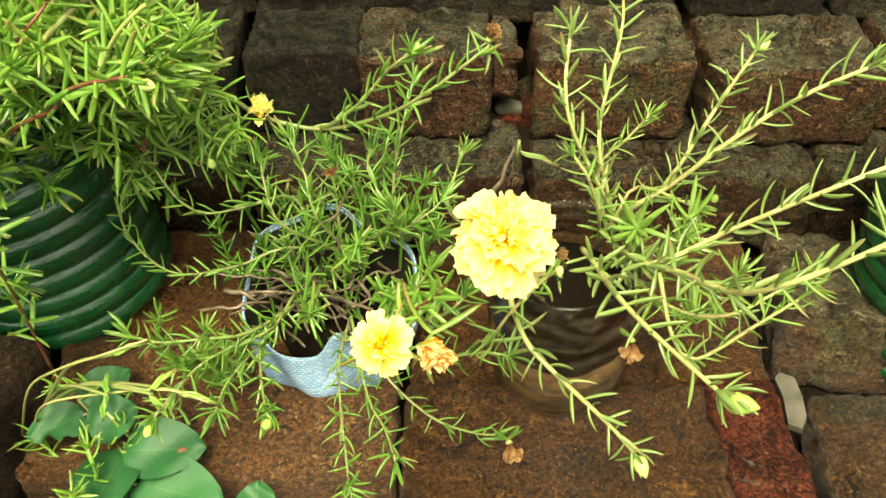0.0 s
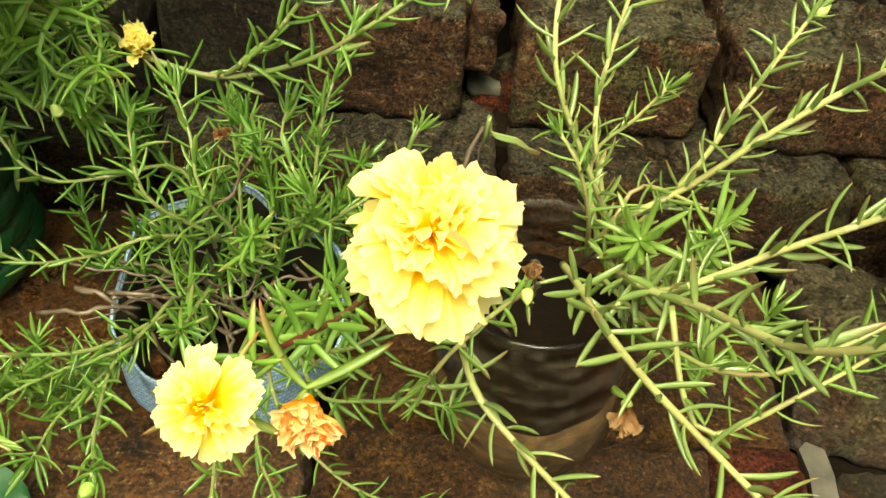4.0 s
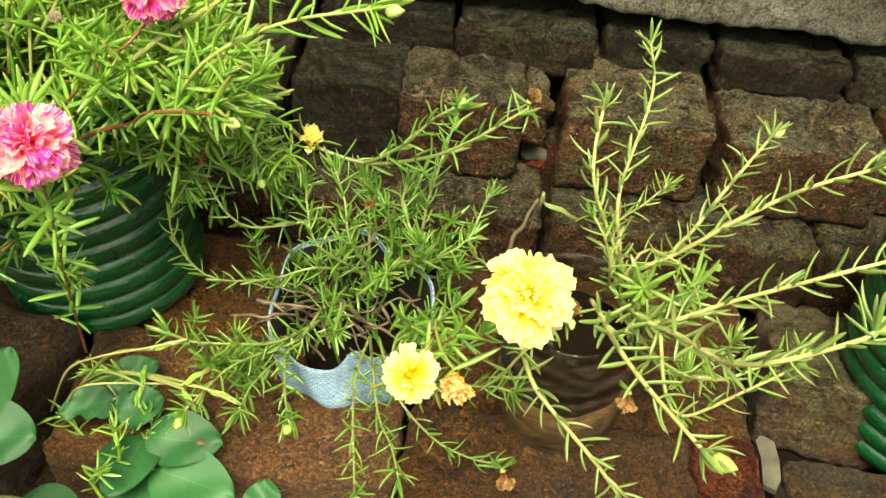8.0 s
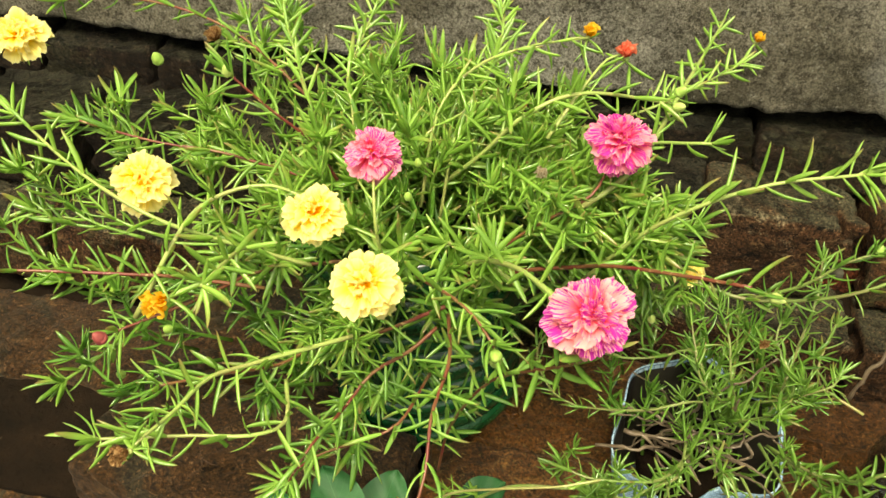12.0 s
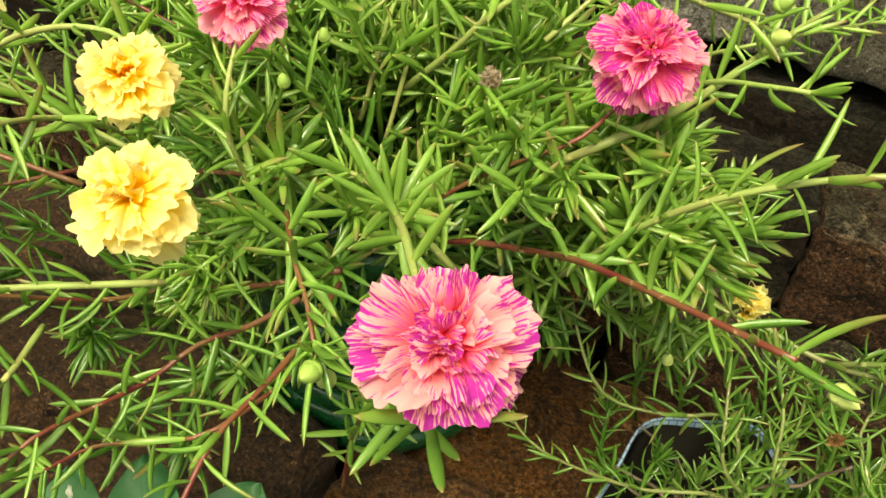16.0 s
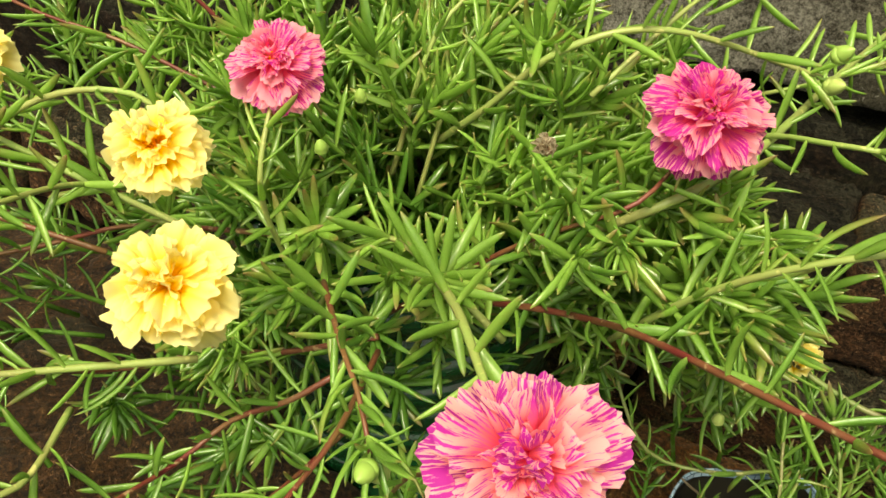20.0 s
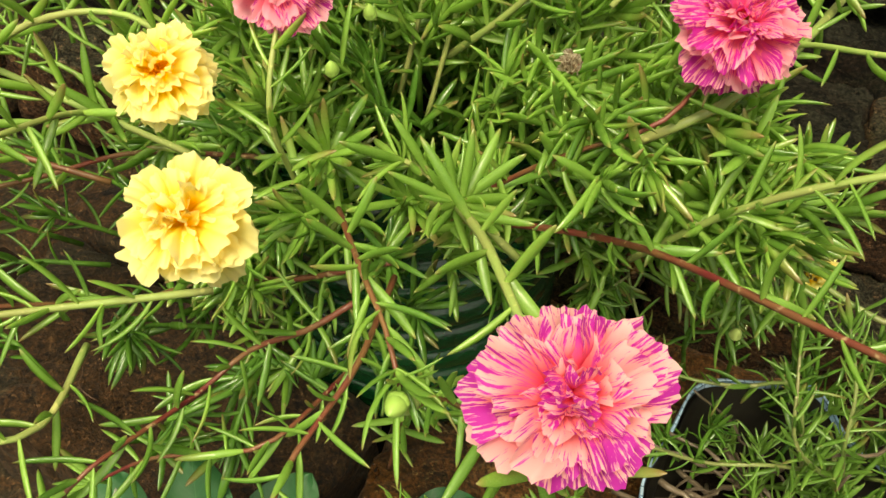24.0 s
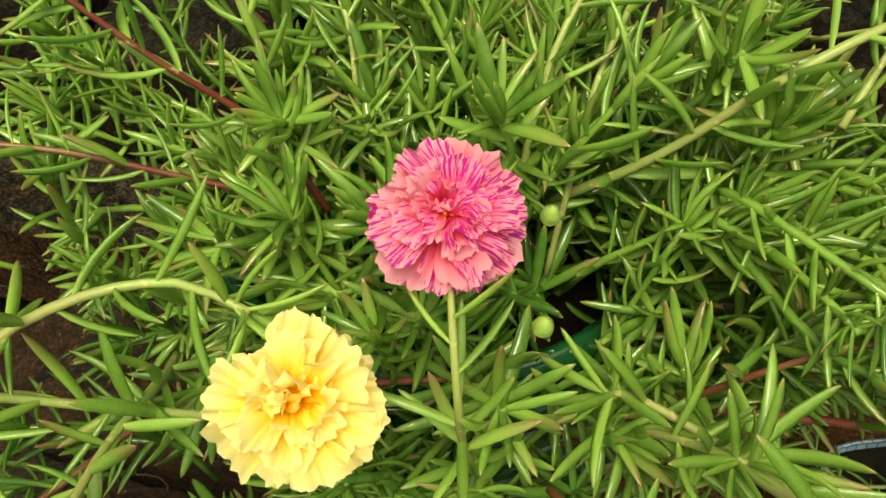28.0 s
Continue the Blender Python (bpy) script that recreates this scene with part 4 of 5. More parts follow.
grow(cup_plant, [(0.096, 0.377, 0.110), (0.091, 0.403, 0.140), (0.105, 0.405, 0.160), (0.116, 0.407, 0.175)], "mid", 5.88, 15.5, 10, 1.18)
grow(cup_plant, [(0.031, 0.411, 0.080), (0.004, 0.430, 0.085), (0.009, 0.456, 0.100), (0.016, 0.469, 0.110)], "mid", 5.88, 14.6, 12, 1.11)
grow(cup_plant, [(0.093, 0.383, 0.100), (0.098, 0.373, 0.130), (0.111, 0.386, 0.140), (0.137, 0.354, 0.150)], "mid", 4.20, 15.5, 9, 1.33)
grow(cup_plant, [(0.069, 0.353, 0.110), (0.051, 0.319, 0.130), (0.031, 0.285, 0.140), (0.023, 0.270, 0.140)], "mid", 4.20, 15.5, 9, 1.33)
grow(cup_plant, [(0.093, 0.383, 0.100), (0.085, 0.361, 0.140), (0.075, 0.357, 0.170), (0.066, 0.363, 0.180)], "mid", 4.20, 15.5, 9, 1.33)
grow(bag_plant, [(-0.122, 0.436, 0.165), (-0.103, 0.415, 0.168), (-0.069, 0.407, 0.165), (-0.032, 0.398, 0.180), (-0.007, 0.391, 0.200), (0.024, 0.400, 0.221)], "green", 3.25, 18.0, 7, 1.63)
grow(bag_plant, [(-0.067, 0.407, 0.165), (-0.044, 0.396, 0.190), (-0.028, 0.393, 0.212), (-0.014, 0.391, 0.223)], "green", 5.00, 17.1, 10, 1.41)
grow(bag_plant, [(-0.036, 0.389, 0.090), (-0.031, 0.397, 0.110), (-0.028, 0.408, 0.140), (-0.023, 0.422, 0.160), (-0.017, 0.453, 0.172)], "green", 5.50, 16.2, 12, 1.26)
grow(bag_plant, [(-0.063, 0.389, 0.090), (-0.063, 0.397, 0.110), (-0.065, 0.405, 0.130), (-0.069, 0.411, 0.150)], "green", 5.50, 16.2, 12, 1.26)
grow(bag_plant, [(-0.063, 0.389, 0.090), (-0.092, 0.367, 0.110), (-0.119, 0.363, 0.100), (-0.159, 0.377, 0.080), (-0.179, 0.382, 0.090), (-0.189, 0.386, 0.115), (-0.180, 0.386, 0.140), (-0.169, 0.396, 0.155)], "green", 4.25, 15.3, 8, 1.11)
grow(bag_plant, [(-0.073, 0.384, 0.090), (-0.089, 0.401, 0.120), (-0.113, 0.387, 0.125), (-0.136, 0.384, 0.122), (-0.150, 0.384, 0.130), (-0.165, 0.396, 0.145), (-0.174, 0.410, 0.155)], "green", 3.75, 16.2, 9, 1.26)
grow(bag_plant, [(-0.062, 0.374, 0.090), (-0.053, 0.362, 0.110), (-0.046, 0.348, 0.132)], "green", 5.62, 16.2, 14, 1.18)
grow(bag_plant, [(-0.073, 0.370, 0.080), (-0.074, 0.341, 0.090), (-0.073, 0.323, 0.100)], "green", 5.62, 16.2, 14, 1.18)
grow(bag_plant, [(-0.088, 0.360, 0.080), (-0.096, 0.328, 0.085), (-0.113, 0.316, 0.085), (-0.130, 0.295, 0.090), (-0.145, 0.262, 0.090)], "green", 5.25, 16.2, 12, 1.18)
grow(bag_plant, [(-0.087, 0.351, 0.080), (-0.101, 0.324, 0.080), (-0.094, 0.284, 0.090), (-0.086, 0.259, 0.096)], "green", 5.25, 15.3, 12, 1.18)
grow(bag_plant, [(-0.056, 0.361, 0.060), (-0.060, 0.325, 0.060), (-0.055, 0.285, 0.060), (-0.051, 0.263, 0.060), (-0.047, 0.239, 0.060)], "green", 5.25, 15.3, 12, 1.18)
grow(bag_plant, [(-0.050, 0.361, 0.060), (-0.034, 0.317, 0.060), (-0.008, 0.298, 0.045), (0.015, 0.294, 0.035), (0.033, 0.295, 0.030)], "green", 3.75, 16.2, 8, 1.18)
grow(bag_plant, [(-0.087, 0.351, 0.080), (-0.107, 0.320, 0.090), (-0.130, 0.306, 0.100), (-0.151, 0.304, 0.100), (-0.170, 0.310, 0.100)], "green", 5.25, 17.1, 12, 1.26)
grow(bag_plant, [(-0.087, 0.351, 0.080), (-0.112, 0.316, 0.070), (-0.119, 0.300, 0.070), (-0.121, 0.281, 0.070)], "green", 5.25, 16.2, 12, 1.18)
grow(bag_plant, [(-0.041, 0.360, 0.090), (-0.025, 0.316, 0.120), (-0.013, 0.294, 0.150), (-0.005, 0.294, 0.165)], "green", 5.62, 18.9, 12, 1.33)
grow(bag_plant, [(-0.041, 0.360, 0.090), (-0.019, 0.304, 0.120), (-0.001, 0.285, 0.140), (0.012, 0.290, 0.150)], "green", 5.62, 18.0, 12, 1.33)
grow(bag_plant, [(-0.042, 0.370, 0.080), (-0.020, 0.316, 0.080), (0.002, 0.303, 0.090), (0.022, 0.297, 0.100), (0.036, 0.294, 0.100)], "green", 5.62, 18.0, 12, 1.33)
grow(bag_plant, [(-0.056, 0.384, 0.090), (-0.089, 0.364, 0.130), (-0.098, 0.374, 0.150), (-0.102, 0.391, 0.160)], "green", 5.62, 16.2, 12, 1.18)
grow(bag_plant, [(-0.056, 0.384, 0.090), (-0.072, 0.373, 0.130), (-0.077, 0.384, 0.150), (-0.087, 0.401, 0.165)], "green", 5.62, 16.2, 12, 1.18)
grow(bag_plant, [(-0.047, 0.394, 0.090), (-0.031, 0.380, 0.120), (-0.044, 0.403, 0.140), (-0.041, 0.411, 0.150)], "green", 5.62, 16.2, 12, 1.18)
grow(bag_plant, [(-0.036, 0.394, 0.090), (-0.015, 0.392, 0.110), (-0.005, 0.391, 0.120), (0.002, 0.404, 0.120)], "green", 5.62, 16.2, 12, 1.18)
grow(bag_plant, [(-0.171, 0.402, 0.160), (-0.147, 0.408, 0.160), (-0.126, 0.390, 0.165), (-0.114, 0.399, 0.170)], "green", 5.00, 16.2, 10, 1.18)
grow(bag_plant, [(-0.056, 0.361, 0.060), (-0.043, 0.308, 0.050), (-0.032, 0.285, 0.050), (-0.025, 0.263, 0.050)], "green", 5.00, 16.2, 10, 1.18)
grow(bag_plant, [(0.003, 0.301, 0.150), (-0.001, 0.278, 0.165), (-0.004, 0.258, 0.180), (-0.009, 0.238, 0.195), (-0.016, 0.222, 0.204)], "red", 4.50, 18.0, 8, 1.41)
grow(pot_plant, [(-0.225, 0.360, 0.190), (-0.202, 0.349, 0.208), (-0.180, 0.339, 0.222), (-0.163, 0.316, 0.244), (-0.138, 0.288, 0.266), (-0.113, 0.266, 0.282)], "red", 1.60, 23.1, 3, 1.29)
grow(pot_plant, [(-0.172, 0.352, 0.205), (-0.152, 0.340, 0.245), (-0.130, 0.333, 0.272), (-0.098, 0.335, 0.290), (-0.057, 0.339, 0.300)], "lime", 3.20, 25.0, 9, 1.25)
grow(pot_plant, [(-0.260, 0.402, 0.220), (-0.238, 0.391, 0.250), (-0.216, 0.388, 0.280), (-0.187, 0.402, 0.290), (-0.137, 0.434, 0.275)], "lime", 2.60, 25.2, 8, 1.41)
grow(pot_plant, [(-0.242, 0.345, 0.030), (-0.235, 0.333, 0.090), (-0.213, 0.299, 0.170), (-0.176, 0.241, 0.250), (-0.175, 0.234, 0.275)], "red", 2.60, 23.1, 10, 1.01)
grow(pot_plant, [(-0.250, 0.349, 0.180), (-0.212, 0.345, 0.230), (-0.194, 0.342, 0.250), (-0.177, 0.344, 0.265), (-0.168, 0.368, 0.275)], "red", 1.60, 21.0, 1, 1.01)
grow(pot_plant, [(-0.268, 0.336, 0.180), (-0.276, 0.321, 0.220), (-0.280, 0.315, 0.250), (-0.286, 0.335, 0.275)], "lime", 3.40, 23.1, 10, 1.15)
grow(pot_plant, [(-0.241, 0.323, 0.190), (-0.234, 0.281, 0.200), (-0.235, 0.260, 0.200), (-0.236, 0.241, 0.200), (-0.234, 0.218, 0.190), (-0.236, 0.206, 0.180)], "red", 3.00, 22.1, 9, 1.12)
grow(pot_plant, [(-0.244, 0.301, 0.200), (-0.256, 0.291, 0.190), (-0.274, 0.286, 0.175), (-0.283, 0.268, 0.168), (-0.290, 0.229, 0.180), (-0.298, 0.217, 0.165)], "red", 3.20, 22.1, 9, 1.06)
grow(pot_plant, [(-0.248, 0.316, 0.150), (-0.256, 0.269, 0.160), (-0.275, 0.261, 0.150), (-0.296, 0.255, 0.140), (-0.317, 0.246, 0.120)], "red", 3.20, 21.0, 9, 0.95)
grow(pot_plant, [(-0.244, 0.329, 0.190), (-0.281, 0.326, 0.165), (-0.314, 0.327, 0.148), (-0.332, 0.304, 0.150), (-0.352, 0.272, 0.170), (-0.374, 0.249, 0.180)], "red", 2.80, 24.2, 8, 1.23)
grow(pot_plant, [(-0.282, 0.353, 0.200), (-0.336, 0.352, 0.182), (-0.359, 0.340, 0.181), (-0.378, 0.314, 0.181), (-0.411, 0.280, 0.180)], "red", 2.80, 24.2, 8, 1.23)
grow(pot_plant, [(-0.258, 0.315, 0.220), (-0.234, 0.279, 0.240), (-0.221, 0.264, 0.242), (-0.212, 0.253, 0.238)], "red", 3.80, 24.2, 12, 1.01)
grow(pot_plant, [(-0.399, 0.283, 0.190), (-0.390, 0.293, 0.210), (-0.382, 0.307, 0.228), (-0.373, 0.319, 0.240), (-0.356, 0.328, 0.248), (-0.338, 0.333, 0.250), (-0.322, 0.328, 0.250)], "lime", 2.60, 26.2, 7, 1.54)
grow(pot_plant, [(-0.318, 0.383, 0.225), (-0.335, 0.389, 0.245), (-0.355, 0.383, 0.265), (-0.376, 0.378, 0.287)], "red", 3.00, 23.1, 8, 1.06)
grow(pot_plant, [(-0.348, 0.441, 0.240), (-0.403, 0.475, 0.260), (-0.449, 0.487, 0.270), (-0.496, 0.493, 0.270), (-0.536, 0.489, 0.265)], "red", 2.60, 23.1, 8, 1.01)
grow(pot_plant, [(-0.323, 0.399, 0.210), (-0.357, 0.393, 0.220), (-0.389, 0.387, 0.230), (-0.428, 0.381, 0.235), (-0.479, 0.385, 0.240)], "red", 2.80, 23.1, 8, 1.01)
grow(pot_plant, [(-0.338, 0.310, 0.200), (-0.379, 0.297, 0.210), (-0.399, 0.288, 0.215), (-0.443, 0.274, 0.220), (-0.474, 0.266, 0.220)], "red", 2.60, 23.1, 8, 1.12)
grow(pot_plant, [(-0.284, 0.285, 0.200), (-0.321, 0.253, 0.205), (-0.337, 0.234, 0.210), (-0.342, 0.208, 0.215), (-0.348, 0.185, 0.219)], "lime", 3.00, 24.2, 10, 1.28)
grow(pot_plant, [(-0.310, 0.258, 0.190), (-0.301, 0.229, 0.195), (-0.312, 0.214, 0.200), (-0.335, 0.209, 0.200), (-0.376, 0.196, 0.202)], "lime", 3.00, 21.0, 10, 1.09)
grow(pot_plant, [(-0.320, 0.334, 0.200), (-0.366, 0.320, 0.220), (-0.397, 0.312, 0.235), (-0.443, 0.328, 0.245), (-0.503, 0.368, 0.250)], "lime", 2.60, 25.2, 8, 1.28)
grow(pot_plant, [(-0.358, 0.362, 0.181), (-0.351, 0.338, 0.204), (-0.349, 0.310, 0.224), (-0.347, 0.282, 0.236), (-0.345, 0.254, 0.246)], "lime", 2.80, 25.2, 8, 1.28)
grow(pot_plant, [(-0.322, 0.368, 0.205), (-0.331, 0.388, 0.252), (-0.352, 0.429, 0.265), (-0.395, 0.526, 0.260), (-0.430, 0.609, 0.255)], "lime", 4.20, 21.0, 8, 0.96)
grow(pot_plant, [(-0.310, 0.396, 0.205), (-0.317, 0.414, 0.254), (-0.325, 0.435, 0.265), (-0.334, 0.521, 0.260), (-0.341, 0.607, 0.255)], "lime", 4.20, 21.0, 8, 0.96)
grow(pot_plant, [(-0.258, 0.388, 0.205), (-0.254, 0.408, 0.256), (-0.244, 0.443, 0.270), (-0.242, 0.512, 0.265), (-0.249, 0.582, 0.260)], "lime", 4.20, 21.0, 8, 1.02)
grow(pot_plant, [(-0.270, 0.390, 0.210), (-0.266, 0.410, 0.262), (-0.250, 0.436, 0.280), (-0.222, 0.461, 0.286), (-0.188, 0.484, 0.286)], "lime", 4.20, 21.0, 8, 1.15)
grow(pot_plant, [(-0.168, 0.502, 0.220), (-0.141, 0.484, 0.245), (-0.114, 0.510, 0.250), (-0.071, 0.579, 0.243)], "lime", 4.20, 18.9, 6, 0.96)
grow(pot_plant, [(-0.194, 0.359, 0.235), (-0.181, 0.353, 0.250), (-0.166, 0.359, 0.262), (-0.154, 0.378, 0.266), (-0.142, 0.418, 0.264), (-0.126, 0.483, 0.257), (-0.098, 0.589, 0.245), (-0.053, 0.760, 0.230)], "lime", 1.60, 21.0, 6, 1.54)
grow(pot_plant, [(-0.167, 0.426, 0.235), (-0.150, 0.401, 0.265), (-0.132, 0.381, 0.280), (-0.121, 0.375, 0.285)], "lime", 1.20, 23.1, 7, 1.28)
grow(pot_plant, [(-0.203, 0.384, 0.270), (-0.188, 0.408, 0.290), (-0.177, 0.426, 0.300), (-0.167, 0.429, 0.303)], "lime", 2.60, 21.0, 8, 1.02)
grow(pot_plant, [(-0.248, 0.348, 0.190), (-0.234, 0.333, 0.218), (-0.221, 0.316, 0.238)], "lime", 3.50, 25.5, 15, 1.47)
grow(pot_plant, [(-0.223, 0.319, 0.234), (-0.207, 0.288, 0.256), (-0.192, 0.262, 0.266), (-0.179, 0.243, 0.269)], "lime", 1.80, 26.0, 6, 1.47)
grow(pot_plant, [(-0.203, 0.334, 0.205), (-0.220, 0.331, 0.220), (-0.239, 0.337, 0.225), (-0.248, 0.334, 0.230)], "lime", 3.00, 26.2, 10, 1.41)


def canopy(plant, count, centre, root, reach, height, rng, size=1.0):
    """Lines of stems that rise from the root and spread into a low, uneven dome."""
    out = []
    for _ in range(count):
        a, r = rng.uniform(0, 2 * math.pi), math.sqrt(rng.uniform(0.0, 1.0))
        tip = Vector((centre[0] + reach[0] * r * math.cos(a), centre[1] + reach[1] * r * math.sin(a), 0))
        if tip.x < -0.2 and noise.noise(Vector((tip.x * 19 + 3, tip.y * 19, 1.5))) < -0.14:
            continue
        tip.z = height * (1 - 0.35 * r ** 3) + rng.uniform(-0.06, 0.015)
        start = Vector(root).lerp(tip, 0.68) + Vector((rng.uniform(-0.025, 0.025), rng.uniform(-0.025, 0.025), 0))
        start.z = max(root[2] - 0.02, tip.z - rng.uniform(0.04, 0.085))
        if height > 0.2 and tip.x > -0.21 and tip.y < 0.375:  # only spreading shoots here: the pot's side shows below them
            tip.z = max(tip.z, height - 0.02) + rng.uniform(0.0, 0.015)
            start = Vector(root).lerp(tip, 0.55)
            start.z = tip.z - 0.012
        mid = start.lerp(tip, 0.5) + Vector((rng.uniform(-0.012, 0.012), rng.uniform(-0.012, 0.012), rng.uniform(-0.01, 0.012)))
        out.append((smooth_line([start, mid, tip], 0.012), rng.uniform(0.020, 0.028) * size, rng.uniform(3.0, 4.6), rng.randint(9, 15)))
    return out


mass_rng = random.Random(11)
foliage("foliage", pot_plant, canopy(pot_plant, 230, (-0.256, 0.43), (-0.262, 0.44, 0.19), (0.128, 0.125), 0.268, mass_rng), MASS, mass_rng, "fresh lime-green needle leaves")
foliage("foliage", pot_plant, canopy(pot_plant, 30, (-0.150, 0.375), (-0.20, 0.40, 0.21), (0.052, 0.045), 0.245, mass_rng), MASS, mass_rng, "lime-green leaves arching over the pot's side")
foliage("foliage", pot_plant, canopy(pot_plant, 90, (-0.275, 0.43), (-0.262, 0.45, 0.17), (0.11, 0.11), 0.225, mass_rng), MASS_SHADED, mass_rng, "shaded inner leaves")
foliage("foliage", pot_plant, canopy(pot_plant, 44, (-0.37, 0.525), (-0.30, 0.46, 0.19), (0.15, 0.095), 0.25, mass_rng), MASS, mass_rng, "thin lime-green shoots spreading back to the wall")
foliage("foliage", pot_plant, canopy(pot_plant, 26, (-0.44, 0.41), (-0.36, 0.44, 0.14), (0.15, 0.12), 0.225, mass_rng), MASS, mass_rng, "trailing lime-green needle leaves")
# low shoots take the darker leaf too, so their shade is in the colour
foliage("foliage", pot_plant, canopy(pot_plant, 13, (-0.385, 0.325), (-0.31, 0.37, 0.12), (0.14, 0.08), 0.155, mass_rng), MASS_SHADED, mass_rng, "trailing green needle leaves over the pot's side")
foliage("foliage", pot_plant, canopy(pot_plant, 12, (-0.285, 0.328), (-0.29, 0.38, 0.16), (0.07, 0.05), 0.19, mass_rng), MASS_SHADED, mass_rng, "green needle leaves hanging over the pot's rim")
foliage("foliage", pot_plant, canopy(pot_plant, 15, (-0.225, 0.285), (-0.24, 0.31, 0.02), (0.045, 0.05), 0.075, mass_rng, 0.75), MASS, mass_rng, "low yellow-green shoots trailing on the bricks")
foliage("foliage", bag_plant, canopy(bag_plant, 15, (-0.075, 0.43), (-0.08, 0.41, 0.06), (0.09, 0.05), 0.15, mass_rng, 0.78), MASS_SHADED, mass_rng, "green needle leaves")
foliage("foliage", bag_plant, canopy(bag_plant, 13, (-0.060, 0.388), (-0.06, 0.38, 0.05), (0.06, 0.03), 0.13, mass_rng, 0.78), LEAVES["green"], mass_rng, "starry tufts of green needle leaves over the bag's mouth")
foliage("foliage", bag_plant, canopy(bag_plant, 9, (-0.150, 0.315), (-0.14, 0.37, 0.04), (0.05, 0.045), 0.09, mass_rng, 0.78), LEAVES["green"], mass_rng, "green needle leaves")
foliage("foliage", cup_plant, canopy(cup_plant, 6, (0.125, 0.36), (0.09, 0.38, 0.10), (0.06, 0.04), 0.15, mass_rng), LEAVES["mid"], mass_rng, "pale green needle leaves")
# ---- the clear cup and its soil
def clear_plastic():
    """Thin clear plastic: mostly seen through, with a sharp gloss and a few dull scuffs."""
    n = Nodes("clear_plastic", 0.08, 0.5)
    n.tree.nodes.remove(n.bsdf)
    see = n.add("ShaderNodeBsdfTransparent", Color=(0.86, 0.84, 0.78, 1))
    gloss = n.add("ShaderNodeBsdfGlossy", Color=(0.9, 0.9, 0.9, 1), Roughness=0.07)
    dull = n.add("ShaderNodeBsdfDiffuse", Color=(0.17, 0.145, 0.11, 1))
    rim = n.add("ShaderNodeLayerWeight", Blend=0.3)
    a, b = n.tree.nodes.new("ShaderNodeMixShader"), n.tree.nodes.new("ShaderNodeMixShader")
    n.link(n.ramp(n.noise(1.0, 6, 0.65, n.space((45, 45, 130))), (0.48, (0.0,) * 3), (0.66, (0.26,) * 3)), a.inputs[0])
    n.link(see.outputs[0], a.inputs[1])
    n.link(dull.outputs[0], a.inputs[2])
    n.link(n.ramp(rim.outputs["Facing"], (0.2, (0.03,) * 3), (0.95, (0.42,) * 3)), b.inputs[0])
    n.link(a.outputs[0], b.inputs[1])
    n.link(gloss.outputs[0], b.inputs[2])
    n.link(b.outputs[0], n.tree.nodes["Material Output"].inputs["Surface"])
    return n.mat


def plastic_cup():
    ob = thing("plastic_cup", (0.077, 0.374, -0.004), "clear plastic cup with dark soil, on the bricks", "cup")
    prof = []
    for i in range(31):
        t = i / 30
        ridge = 0.002 * (1 if 0.66 < t < 0.69 or 0.80 < t < 0.83 or 0.93 < t < 0.95 else 0)
        bulge = 0.0405 + 0.0062 * math.sin(math.pi * min(1.0, t * 0.9 + 0.12)) - 0.0012 * t
        prof.append((bulge + ridge, 0.119 * t))
    rim = [(prof[-1][0] + 0.0008, 0.1195), (prof[-1][0] + 0.0012, 0.1208), (prof[-1][0] + 0.0004, 0.122), (prof[-1][0] - 0.0006, 0.1215)]
    inner = [(r - 0.0012, z) for r, z in reversed(prof[1:])]
    v, f = lathe([(0.005, 0.0)] + prof + rim + inner, 56, 0.012)
    wall = new("wall", mesh_of("cup_wall", v, f, clear_plastic()))
    wall.parent = ob
    wall.visible_shadow = False
    v, f = lathe([(0.004, 0.004), (0.039, 0.004), (0.0432, 0.03), (0.0438, 0.056), (0.038, 0.058), (0.004, 0.059)], 48, 0.02)
    soil = new("soil", mesh_of("soil", v, f, CUP_SOIL))
    soil.parent = ob
    soil["label"] = "damp brown clay"
    v, f = lathe([(0.004, 0.059), (0.041, 0.054), (0.0432, 0.066), (0.0428, 0.080), (0.034, 0.086), (0.02, 0.088), (0.004, 0.088)], 48, 0.06)
    topsoil = new("topsoil", mesh_of("topsoil", v, f, EARTH))
    topsoil.parent = ob
    topsoil["label"] = "black crumbly topsoil"
    ob.rotation_euler = (radians(8), radians(-3.5), 0)
    return ob


def cup_soil_material():
    n = Nodes("damp_soil", 0.85)
    c = n.ramp(n.noise(1.0, 9, 0.75, n.space((45, 45, 90)), 0.8), (0.34, (0.014, 0.008, 0.004)), (0.46, (0.10, 0.054, 0.022)), (0.6, (0.27, 0.155, 0.068)))
    n.bump(n.noise(160, 6, 0.7), 0.7, 0.003)
    return n.done(c)


CUP_SOIL = cup_soil_material()
plastic_cup()


